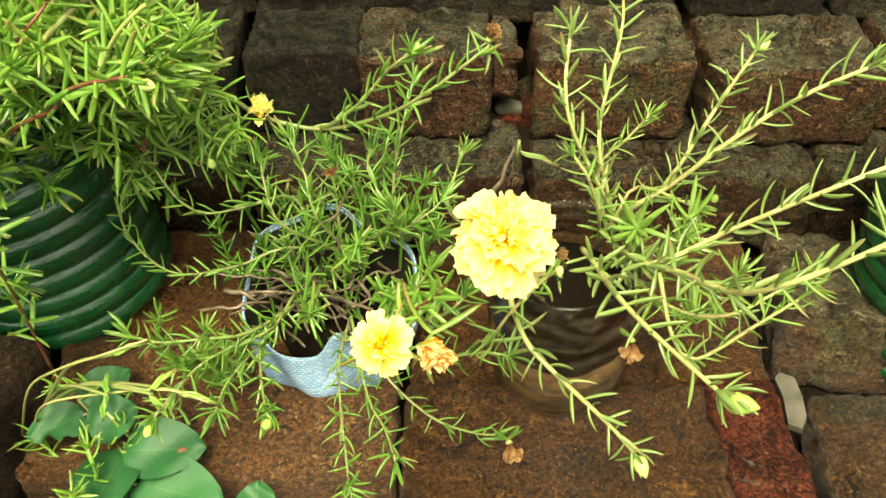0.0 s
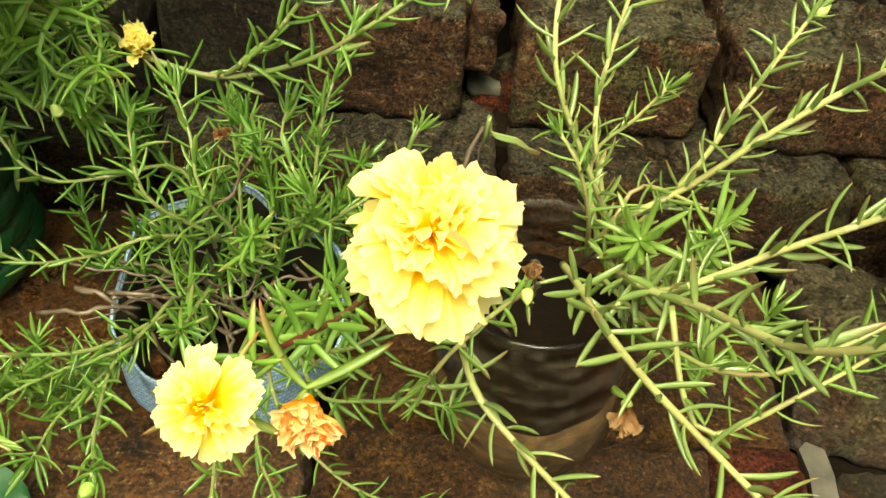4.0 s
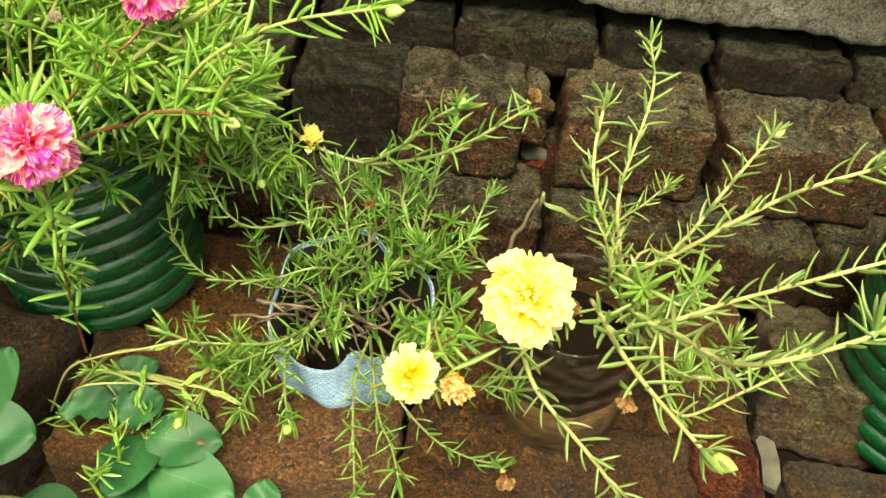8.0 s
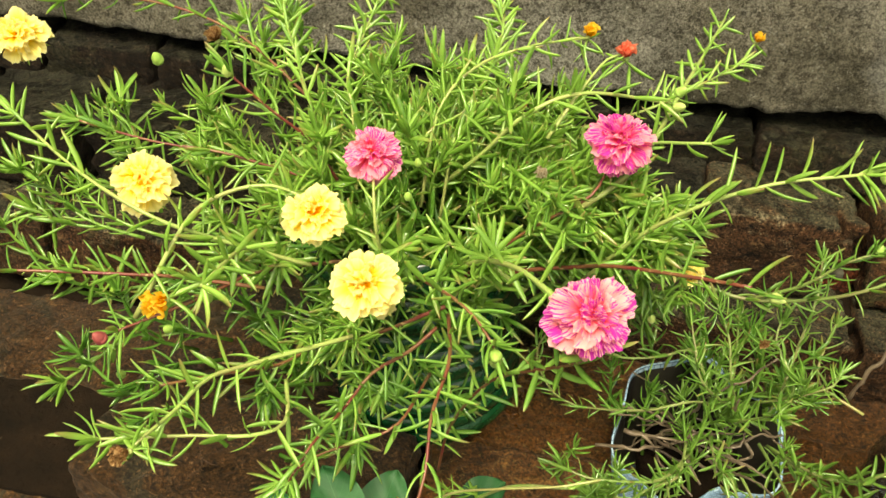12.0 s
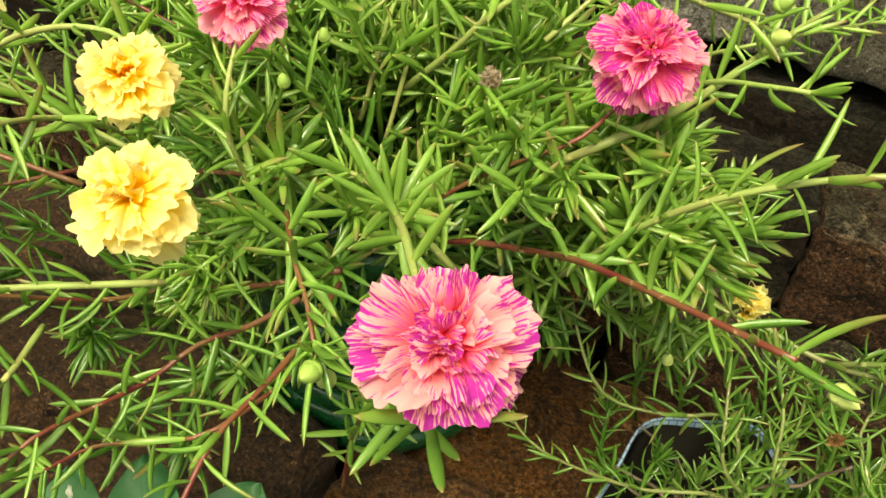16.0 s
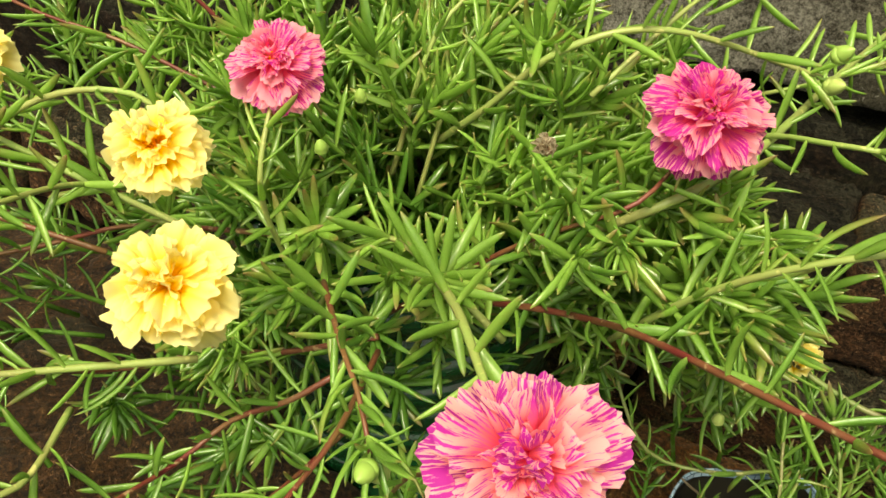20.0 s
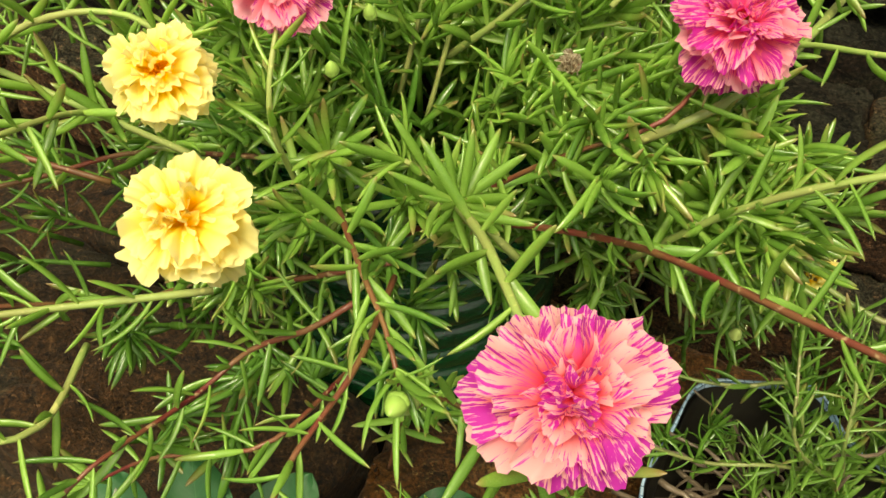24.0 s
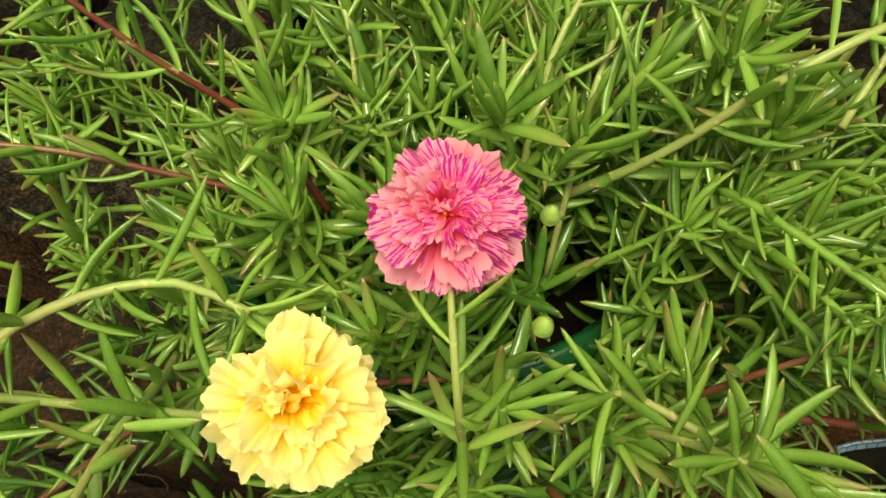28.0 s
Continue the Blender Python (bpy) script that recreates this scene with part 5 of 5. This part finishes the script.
# ---- the blue woven bag
def weave_material(name, darkened):
    n = Nodes(name, 0.42, 0.5)
    b = n.add("ShaderNodeTexBrick", Scale=1.0, Mortar=(0.09, 0.16, 0.25, 1))
    b.offset, b.offset_frequency, b.squash = 0.5, 2, 1.0
    b.inputs["Color1"].default_value, b.inputs["Color2"].default_value = (0.20, 0.35, 0.54, 1), (0.38, 0.51, 0.65, 1)
    b.inputs["Mortar Size"].default_value, b.inputs["Mortar Smooth"].default_value = 0.09, 0.3
    b.inputs["Brick Width"].default_value, b.inputs["Row Height"].default_value = 1.0, 0.62
    uv = n.tree.nodes.new("ShaderNodeUVMap")
    m = n.add("ShaderNodeMapping", Scale=(96.0, 15.0, 1.0))
    n.link(uv.outputs["UV"], m.inputs["Vector"])
    n.link(m.outputs["Vector"], b.inputs["Vector"])
    # spreads dark soil stains; the higher value inside the bag stands in for shade
    c = n.mix(n.ramp(n.noise(25, 5), (0.5 - darkened, (0, 0, 0)), (0.75 - darkened, (0.55 + darkened,) * 3)), b.outputs["Color"], (0.022, 0.019, 0.015))
    c = n.hue(c, n.spread(n.noise(60, 3), 0.7, 1.25))
    n.bump(b.outputs["Fac"], -0.6, 0.0015)
    return n.done(c)


WEAVE, SHADED_WEAVE = weave_material("woven_plastic", 0.0), weave_material("shaded_soiled_weave", 0.56)


def woven_bag():
    ob = thing("woven_bag", (-0.074, 0.386, -0.002), "blue woven plastic grow bag with torn folded rim", "grow bag")
    sides, rows = 72, 14

    def wall(a, t, inset):
        # the rim dips in front, with a folded corner, and stands higher behind
        rim = 0.064 + 0.021 * math.sin(a) - 0.017 * math.exp(-((a - 3.25) / 0.6) ** 2) - 0.012 * math.exp(-(min(a, 6.283 - a) / 0.7) ** 2) - 0.004 * math.exp(-((a - 4.2) / 0.3) ** 2) + 0.020 * math.exp(-((a - 4.95) / 0.22) ** 2) + 0.004 * math.sin(5 * a)
        r = 0.046 + 0.008 * t + 0.004 * math.sin(3 * a + 1) * t + 0.0025 * math.sin(7 * a + 4 * t) - inset
        r *= 1 + 0.05 * math.cos(2 * a)
        r *= 1 - 0.24 * t * max(0.0, -math.sin(a)) ** 2
        r *= 0.8 + 0.2 * min(1.0, t * 3.5 + 0.1) ** 0.5
        return (r * math.cos(a), r * math.sin(a), rim * t)

    # the inner skin is near black: shade painted in along with the stains
    for name, material, spans in (("sack", WEAVE, ((0.0, 0.0, 1.0), (0.0014, 1.0, 0.95))), ("lining", SHADED_WEAVE, ((0.0016, 0.955, 0.0), (0.003, 0.0, 0.955)))):
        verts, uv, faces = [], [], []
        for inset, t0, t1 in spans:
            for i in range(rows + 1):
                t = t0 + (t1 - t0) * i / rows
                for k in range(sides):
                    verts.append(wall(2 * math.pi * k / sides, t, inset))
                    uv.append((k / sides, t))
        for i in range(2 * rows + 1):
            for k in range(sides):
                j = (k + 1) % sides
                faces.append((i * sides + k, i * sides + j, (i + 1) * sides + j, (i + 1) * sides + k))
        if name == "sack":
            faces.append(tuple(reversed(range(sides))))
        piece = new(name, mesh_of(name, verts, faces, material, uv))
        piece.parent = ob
    piece["label"] = "inside of the bag, soil-stained, its shade put into the colour"
    v, f = lathe([(0.03, 0.004), (0.036, 0.034), (0.026, 0.038), (0.006, 0.04)], 40, 0.06)
    soil = new("soil", mesh_of("soil", v, f, EARTH))
    soil.parent = ob
    soil.location = (0, 0.006, 0)
    soil["label"] = "dark damp soil"
    return ob


woven_bag()


def twig(plant, points, radius=1.6):
    """A bare stem, kinked at its joints and knobbly."""
    line = smooth_line(points, 0.004)
    last = len(line) - 1
    for i, p in enumerate(line):
        bend = 0.0042 * math.sin(math.pi * i / last)
        line[i] = p + Vector((noise.noise(p * 95), noise.noise(p * 95 + Vector((7, 3, 1))), noise.noise(p * 95 + Vector((1, 9, 5))))) * bend * 0.9
    v, f = tube(line, radius * 0.00062, 7, 0.65, 0.55)
    return under(new("dry_stem", mesh_of("dry_stem", v, f, STEMS["dry"])), plant, "bare grey-brown dry stem")


twig(bag_plant, [(-0.128, 0.358, 0.085), (-0.113, 0.352, 0.085), (-0.104, 0.357, 0.070)], 2.2)
twig(bag_plant, [(-0.144, 0.351, 0.075), (-0.120, 0.346, 0.085), (-0.102, 0.358, 0.075)], 1.9)
twig(bag_plant, [(-0.116, 0.361, 0.080), (-0.101, 0.357, 0.085), (-0.086, 0.366, 0.075)], 1.7)
twig(bag_plant, [(-0.098, 0.373, 0.060), (-0.082, 0.369, 0.080), (-0.074, 0.384, 0.080)], 1.6)
twig(bag_plant, [(-0.052, 0.373, 0.080), (-0.046, 0.368, 0.075), (-0.043, 0.374, 0.060)], 1.8)
twig(bag_plant, [(-0.063, 0.377, 0.060), (-0.047, 0.373, 0.080), (-0.026, 0.381, 0.080)], 1.7)
twig(bag_plant, [(-0.061, 0.370, 0.060), (-0.046, 0.357, 0.070), (-0.034, 0.350, 0.070)], 1.9)
twig(bag_plant, [(-0.067, 0.370, 0.060), (-0.051, 0.319, 0.100), (-0.046, 0.292, 0.110)], 1.4)
twig(bag_plant, [(-0.091, 0.391, 0.060), (-0.076, 0.377, 0.110), (-0.060, 0.376, 0.130), (-0.050, 0.374, 0.150)], 1.7)
twig(bag_plant, [(-0.082, 0.385, 0.060), (-0.059, 0.362, 0.080), (-0.050, 0.376, 0.090)], 1.5)
twig(bag_plant, [(-0.076, 0.388, 0.050), (-0.063, 0.378, 0.080), (-0.061, 0.377, 0.110)], 1.8)
twig(bag_plant, [(-0.041, 0.398, 0.070), (-0.027, 0.375, 0.080), (-0.022, 0.375, 0.070)], 1.4)
twig(cup_plant, [(0.029, 0.434, 0.070), (0.034, 0.434, 0.105), (0.045, 0.442, 0.127)], 2.7)
twig(cup_plant, [(0.045, 0.442, 0.127), (0.044, 0.443, 0.110), (0.042, 0.438, 0.100)], 0.9)
twig(cup_plant, [(0.096, 0.394, 0.090), (0.099, 0.379, 0.115), (0.106, 0.364, 0.125), (0.108, 0.328, 0.135)], 2.4)
twig(cup_plant, [(0.092, 0.389, 0.090), (0.099, 0.369, 0.115), (0.110, 0.367, 0.115), (0.117, 0.349, 0.120)], 1.8)
twig(cup_plant, [(0.061, 0.351, 0.080), (0.051, 0.340, 0.100), (0.055, 0.326, 0.110)], 1.6)
twig(cup_plant, [(0.066, 0.345, 0.10), (0.057, 0.30, 0.170), (0.049, 0.268, 0.192)], 1.3)
twig(bag_plant, [(-0.081, 0.401, 0.043), (-0.092, 0.393, 0.062), (-0.117, 0.376, 0.072)], 1.3)
twig(bag_plant, [(-0.097, 0.382, 0.046), (-0.071, 0.380, 0.072), (-0.056, 0.367, 0.088)], 1.3)
twig(bag_plant, [(-0.093, 0.406, 0.058), (-0.074, 0.377, 0.060), (-0.059, 0.343, 0.063)], 1.3)
twig(bag_plant, [(-0.116, 0.389, 0.052), (-0.090, 0.365, 0.067), (-0.078, 0.339, 0.069)], 2.0)
twig(bag_plant, [(-0.108, 0.384, 0.045), (-0.071, 0.369, 0.050), (-0.044, 0.368, 0.069)], 1.8)
twig(bag_plant, [(-0.087, 0.402, 0.060), (-0.086, 0.371, 0.065), (-0.081, 0.350, 0.066)], 1.4)
twig(bag_plant, [(-0.094, 0.396, 0.058), (-0.076, 0.376, 0.065), (-0.043, 0.364, 0.063)], 1.8)
twig(bag_plant, [(-0.082, 0.397, 0.043), (-0.091, 0.384, 0.066), (-0.113, 0.357, 0.081)], 2.2)
twig(bag_plant, [(-0.049, 0.388, 0.049), (-0.084, 0.403, 0.066), (-0.123, 0.408, 0.088)], 1.3)
twig(bag_plant, [(-0.101, 0.390, 0.048), (-0.099, 0.358, 0.059), (-0.081, 0.336, 0.060)], 1.5)
twig(bag_plant, [(-0.092, 0.412, 0.046), (-0.112, 0.383, 0.057), (-0.119, 0.365, 0.062)], 1.3)
twig(bag_plant, [(-0.067, 0.388, 0.044), (-0.100, 0.384, 0.068), (-0.141, 0.382, 0.076)], 1.6)
twig(bag_plant, [(-0.082, 0.394, 0.046), (-0.088, 0.373, 0.059), (-0.104, 0.353, 0.087)], 1.4)
twig(bag_plant, [(-0.082, 0.398, 0.045), (-0.099, 0.380, 0.061), (-0.130, 0.360, 0.062)], 1.5)
twig(bag_plant, [(-0.059, 0.371, 0.051), (-0.098, 0.392, 0.063), (-0.128, 0.400, 0.063)], 2.1)
twig(bag_plant, [(-0.098, 0.406, 0.057), (-0.073, 0.382, 0.063), (-0.052, 0.353, 0.076)], 2.1)


# ---- broad-leaved weeds
def broad_leaf_material():
    n = Nodes("broad_leaf", 0.52, 0.3)
    uv = n.tree.nodes.new("ShaderNodeUVMap")
    split = n.tree.nodes.new("ShaderNodeSeparateXYZ")
    n.link(uv.outputs["UV"], split.inputs["Vector"])
    c = n.mix(n.random(), (0.010, 0.055, 0.018), (0.018, 0.085, 0.025))
    c = n.mix(n.ramp(n.noise(40, 4), (0.4, (0, 0, 0)), (0.75, (0.5, 0.5, 0.5))), c, (0.034, 0.125, 0.036))
    c = n.mix(n.ramp(split.outputs["X"], (0.488, (0, 0, 0)), (0.5, (0.4, 0.4, 0.4)), (0.512, (0, 0, 0))), c, (0.08, 0.2, 0.07))
    # side veins that slant forward from the midrib
    off = n.add("ShaderNodeMath")
    off.operation = "SUBTRACT"
    off.inputs[1].default_value = 0.5
    n.link(split.outputs["X"], off.inputs[0])
    apart = n.add("ShaderNodeMath")
    apart.operation = "ABSOLUTE"
    n.link(off.outputs["Value"], apart.inputs[0])
    slant = n.add("ShaderNodeMath")
    slant.operation = "MULTIPLY_ADD"
    slant.inputs[1].default_value = -0.55
    n.link(apart.outputs["Value"], slant.inputs[0])
    n.link(split.outputs["Y"], slant.inputs[2])
    wave = n.add("ShaderNodeMath")
    wave.operation = "SINE"
    turns = n.add("ShaderNodeMath")
    turns.operation = "MULTIPLY"
    turns.inputs[1].default_value = 52.0
    n.link(slant.outputs["Value"], turns.inputs[0])
    n.link(turns.outputs["Value"], wave.inputs[0])
    vein = n.ramp(wave.outputs["Value"], (0.93, (0, 0, 0)), (1.0, (0.14, 0.14, 0.14)))
    c = n.mix(vein, c, (0.07, 0.18, 0.06))
    n.bump(n.mix(0.25, n.noise(120, 4), vein), 0.22, 0.001)
    n.bsdf.inputs["Subsurface Weight"].default_value = 0.1
    n.bsdf.inputs["Subsurface Scale"].default_value = 0.001
    return n.done(c)


BROAD = broad_leaf_material()
SCAR_PALE = bud_material("pale_scar", (0.5, 0.5, 0.42), (0.2, 0.22, 0.14))
SCAR_BROWN = bud_material("brown_scar", (0.12, 0.06, 0.03), (0.2, 0.1, 0.05))


def broad_leaf(plant, base, tip, width, stalk, bitten=False, material=None, folded=0.16, label="", scar=None):
    """An oval blade from base to tip with a raised midrib fold, on a thin stalk from the plant's foot."""
    base, tip = Vector(base), Vector(tip)
    d = tip - base
    size = d.length
    d.normalize()
    side = d.cross(Vector((0, -0.35, 1))).normalized()
    up = side.cross(d)
    n, m, verts, faces, uv = 16, 9, [], [], []
    r = random.Random(int(abs(base.x) * 9000 + abs(base.y) * 700))
    bites = [(r.uniform(0.25, 0.9), r.choice((-1, 1)), r.uniform(0.25, 0.55)) for _ in range(3)] if bitten else []
    for i in range(n + 1):
        t = i / n
        w = 0.5 * width * max(0.02, math.sin(math.pi * t ** 0.82) ** 0.62)
        for k in range(m):
            s = 2 * k / (m - 1) - 1
            ww = w
            for bt, bs, depth in bites:
                if s * bs > 0:
                    ww *= 1 - depth * math.exp(-((t - bt) / 0.09) ** 2)
            lift = folded * abs(s) * w - 0.10 * size * (t - 0.4) ** 2 + 0.0012 * math.sin(9 * t + 3 * s)
            verts.append(base + d * size * t + side * s * ww + up * lift)
            uv.append((k / (m - 1), t))
    for i in range(n):
        for k in range(m - 1):
            a = i * m + k
            faces.append((a, a + 1, a + m + 1, a + m))
    nv = len(verts)
    verts += [p - up * 0.0007 for p in verts]
    uv += uv
    faces += [tuple(i + nv for i in reversed(q)) for q in faces]
    leaf = new("leaf", mesh_of("broad_leaf", verts, faces, material or BROAD, uv))
    under(leaf, plant, label)
    v, f = tube(smooth_line([stalk, (Vector(stalk) + base) / 2 + Vector((0, 0, 0.012)), base, base + d * size * 0.06], 0.006), 0.0011, 6, 0.8)
    st = new("stalk", mesh_of("stalk", v, f, STEMS["green"]))
    st.parent = leaf
    if scar:
        ring = [base + d * size * (0.74 + 0.07 * math.cos(a) * r.uniform(0.6, 1.2)) + side * width * (0.05 + 0.07 * math.sin(a) * r.uniform(0.6, 1.2)) + up * (0.0012 - 0.10 * size * 0.115)
                for a in (2 * math.pi * i / 14 for i in range(14))]
        patch = new("scar", mesh_of("scar", ring + [p - up * 0.0008 for p in ring], [tuple(range(14))] + [(i, (i + 14), (i + 1) % 14 + 14, (i + 1) % 14) for i in range(14)], scar))
        patch.parent = leaf
    return leaf


weed = thing("broad_leaf_weed", (-0.194, 0.307, 0.000), "low weed with smooth oval blue-green leaves, some insect-bitten", "plant", "broad-leaved weeds")
broad_leaf(weed, (-0.186, 0.291, 0.020), (-0.137, 0.291, 0.025), 0.036, (-0.200, 0.311, -0.020), False, scar=SCAR_BROWN)
broad_leaf(weed, (-0.187, 0.297, 0.015), (-0.194, 0.249, 0.020), 0.035, (-0.200, 0.311, -0.020), False)
broad_leaf(weed, (-0.179, 0.277, 0.010), (-0.123, 0.261, 0.015), 0.04, (-0.200, 0.311, -0.020), False)
broad_leaf(weed, (-0.184, 0.287, 0.000), (-0.182, 0.245, 0.000), 0.036, (-0.200, 0.311, -0.020), False)
broad_leaf(weed, (-0.207, 0.301, 0.030), (-0.179, 0.312, 0.035), 0.032, (-0.200, 0.311, -0.020), True)
broad_leaf(weed, (-0.209, 0.310, 0.030), (-0.240, 0.295, 0.030), 0.026, (-0.200, 0.311, -0.020), True)
broad_leaf(weed, (-0.223, 0.328, 0.020), (-0.196, 0.349, 0.025), 0.024, (-0.200, 0.311, -0.020), False)
broad_leaf(weed, (-0.109, 0.264, -0.010), (-0.109, 0.285, 0.000), 0.024, (-0.113, 0.270, -0.030), False)
weed = thing("broad_leaf_weed", (-0.298, 0.248, 0.000), "upright weed with smooth oval green leaves, beside the brick edging", "plant", "broad-leaved weeds")
broad_leaf(weed, (-0.306, 0.239, 0.070), (-0.331, 0.269, 0.085), 0.029, (-0.311, 0.258, -0.030), False, label="oval green leaf with a pale insect scar", scar=SCAR_PALE)
broad_leaf(weed, (-0.275, 0.246, 0.085), (-0.301, 0.281, 0.100), 0.03, (-0.311, 0.258, -0.030), False)
broad_leaf(weed, (-0.270, 0.270, 0.055), (-0.262, 0.303, 0.078), 0.031, (-0.311, 0.258, -0.030), False)
broad_leaf(weed, (-0.246, 0.232, 0.090), (-0.212, 0.232, 0.095), 0.036, (-0.311, 0.258, -0.030), False)
broad_leaf(weed, (-0.274, 0.235, 0.080), (-0.226, 0.198, 0.085), 0.04, (-0.311, 0.258, -0.030), False)
broad_leaf(weed, (-0.288, 0.243, 0.060), (-0.277, 0.192, 0.065), 0.038, (-0.311, 0.258, -0.030), False)
broad_leaf(weed, (-0.290, 0.209, 0.050), (-0.308, 0.191, 0.050), 0.04, (-0.311, 0.258, -0.030), False)
broad_leaf(weed, (-0.218, 0.254, -0.010), (-0.258, 0.251, -0.010), 0.03, (-0.311, 0.258, -0.030), False)
broad_leaf(weed, (-0.237, 0.209, 0.050), (-0.256, 0.195, 0.055), 0.015, (-0.311, 0.258, -0.030), False, LEAVES["lime"])
broad_leaf(weed, (-0.234, 0.209, 0.050), (-0.213, 0.206, 0.050), 0.014, (-0.311, 0.258, -0.030), False, LEAVES["lime"])
weed = thing("climbing_shoot", (-0.261, 0.321, 0.000), "thin pale green shoot with narrow leaves", "plant")
v, f = tube(smooth_line([(-0.260, 0.317, 0.000), (-0.232, 0.304, 0.060), (-0.201, 0.289, 0.095), (-0.170, 0.282, 0.115), (-0.147, 0.287, 0.121)]), 0.0009, 6, 0.7)
under(new("stem", mesh_of("stem", v, f, STEMS["pale"])), weed)
v, f = tube(smooth_line([(-0.243, 0.307, 0.020), (-0.219, 0.294, 0.060), (-0.175, 0.282, 0.085), (-0.139, 0.276, 0.095), (-0.117, 0.268, 0.095)]), 0.0008, 6, 0.7)
under(new("stem", mesh_of("stem", v, f, STEMS["pale"])), weed)
broad_leaf(weed, (-0.173, 0.277, 0.090), (-0.172, 0.283, 0.100), 0.003, (-0.225, 0.302, 0.050), False, LEAVES["lime"])
broad_leaf(weed, (-0.173, 0.277, 0.090), (-0.175, 0.268, 0.080), 0.003, (-0.225, 0.302, 0.050), False, LEAVES["lime"])
broad_leaf(weed, (-0.150, 0.276, 0.095), (-0.135, 0.282, 0.105), 0.0032, (-0.225, 0.302, 0.050), False, LEAVES["lime"])
broad_leaf(weed, (-0.149, 0.274, 0.095), (-0.139, 0.266, 0.085), 0.0032, (-0.225, 0.302, 0.050), False, LEAVES["lime"])
broad_leaf(weed, (-0.136, 0.276, 0.095), (-0.115, 0.272, 0.090), 0.0034, (-0.225, 0.302, 0.050), False, LEAVES["lime"])
broad_leaf(weed, (-0.166, 0.282, 0.115), (-0.147, 0.288, 0.120), 0.0026, (-0.225, 0.302, 0.050), False, LEAVES["lime"])
broad_leaf(cup_plant, (0.048, 0.439, 0.127), (0.073, 0.434, 0.120), 0.0032, (0.046, 0.436, 0.122), False, LEAVES["pale"], label="narrow drying leaf on a broken stem")


# ---- small loose bits
def pale_stone_material(name, dark, light):
    n = Nodes(name, 0.85, 0.2)
    c = n.ramp(n.noise(60, 6), (0.3, dark), (0.7, light))
    n.bump(n.noise(200, 5), 0.5, 0.001)
    return n.done(c)


PALE, SHARD = pale_stone_material("pale_stone", (0.04, 0.04, 0.03), (0.11, 0.105, 0.08)), pale_stone_material("plaster_shard", (0.045, 0.041, 0.032), (0.10, 0.09, 0.07))


def loose(name, label, category, place, size, turn, material, wear=0.0015):
    block_count[0] += 1
    v, f = rough_block(*size, block_count[0], min(size) * 0.35, wear, 0.005)
    ob = new(name, mesh_of(name, v, f, material))
    ob.matrix_basis = pose(*place, *turn)
    return tagged(ob, label, category)


def plaster_shard(place, turn):
    """A thin angular flake with snapped edges."""
    outline = [(-6.5, -17), (0.5, -21), (5.5, -12), (6.5, 2), (5, 16), (-3, 21), (-7, 17), (-5, 3)]
    r = random.Random(2)
    top = [(x * 0.001, y * 0.001, 0.0025 + r.uniform(-0.0004, 0.0004)) for x, y in outline]
    low = [(x * 1.06, y * 1.02, -0.0025) for x, y, _ in top]
    n = len(top)
    faces = [tuple(range(n)), tuple(reversed(range(n, 2 * n)))] + [(i, i + n, (i + 1) % n + n, (i + 1) % n) for i in range(n)]
    ob = new("plaster_shard", mesh_of("plaster_shard", top + low, faces, SHARD, smooth=False))
    ob.matrix_basis = pose(*place, *turn)
    return tagged(ob, "thin pale shard of broken plaster between two bricks", "shard")


plaster_shard((0.2225, 0.341, 0.002), (6, -14, -3))
loose("pebble", "flat pale grey pebble in a gap between bricks", "stone", (0.057, 0.615, 0.049), (0.03, 0.02, 0.01), (0, 8, 10), PALE)
loose("rubble", "grey broken piece of brick in a gap", "rubble", (0.068, 0.625, 0.057), (0.022, 0.02, 0.014), (0, -20, 20), OLD_BRICK)
loose("rubble", "red broken piece of brick in a gap", "rubble", (0.055, 0.610, 0.037), (0.02, 0.02, 0.022000000000000002), (10, 12, 9), RED_BRICK)
loose("rubble", "red broken piece of brick in a gap", "rubble", (0.073, 0.610, 0.038), (0.018, 0.02, 0.0198), (10, 13, 7), RED_BRICK)
loose("rubble", "red broken piece of brick in a gap", "rubble", (0.073, 0.610, 0.050), (0.014, 0.02, 0.015400000000000002), (10, 15, 16), RED_BRICK)
loose("rubble", "red broken piece of brick in a gap", "rubble", (0.086, 0.610, 0.062), (0.014, 0.02, 0.015400000000000002), (10, 6, 23), RED_BRICK)
loose("pebble", "rounded pale pebble on the brick step", "stone", (-0.132, 0.560, 0.028), (0.018, 0.014, 0.02), (0, 10, 0), PALE)


# ---- dry rootlets and straw lying on the bricks
def litter(count, x0, x1, y0, y1, z, seed):
    r = random.Random(seed)
    verts, faces = [], []
    for _ in range(count):
        p, a, line = Vector((r.uniform(x0, x1), r.uniform(y0, y1), z)), r.uniform(0, 6.28), []
        for i in range(7):
            line.append(p.copy())
            a += r.uniform(-0.7, 0.7)
            p += Vector((math.cos(a), math.sin(a), 0)) * r.uniform(0.002, 0.006)
            p.z = z + 0.002 * abs(math.sin(i + a))
        v, f = tube(line, r.uniform(0.00022, 0.00045), 4, 0.6)
        faces += [tuple(k + len(verts) for k in q) for q in f]
        verts += v
    ob = new("plant_litter", mesh_of("plant_litter", verts, faces, STEMS["root"]))
    return tagged(ob, "thin dry rootlets and straw on the bricks", "litter", kind="stuff")


litter(20, -0.02, 0.21, 0.24, 0.345, -0.003, 5)
litter(10, -0.25, -0.03, 0.30, 0.40, 0.007, 6)
litter(8, -0.48, -0.27, 0.305, 0.40, 0.031, 8)
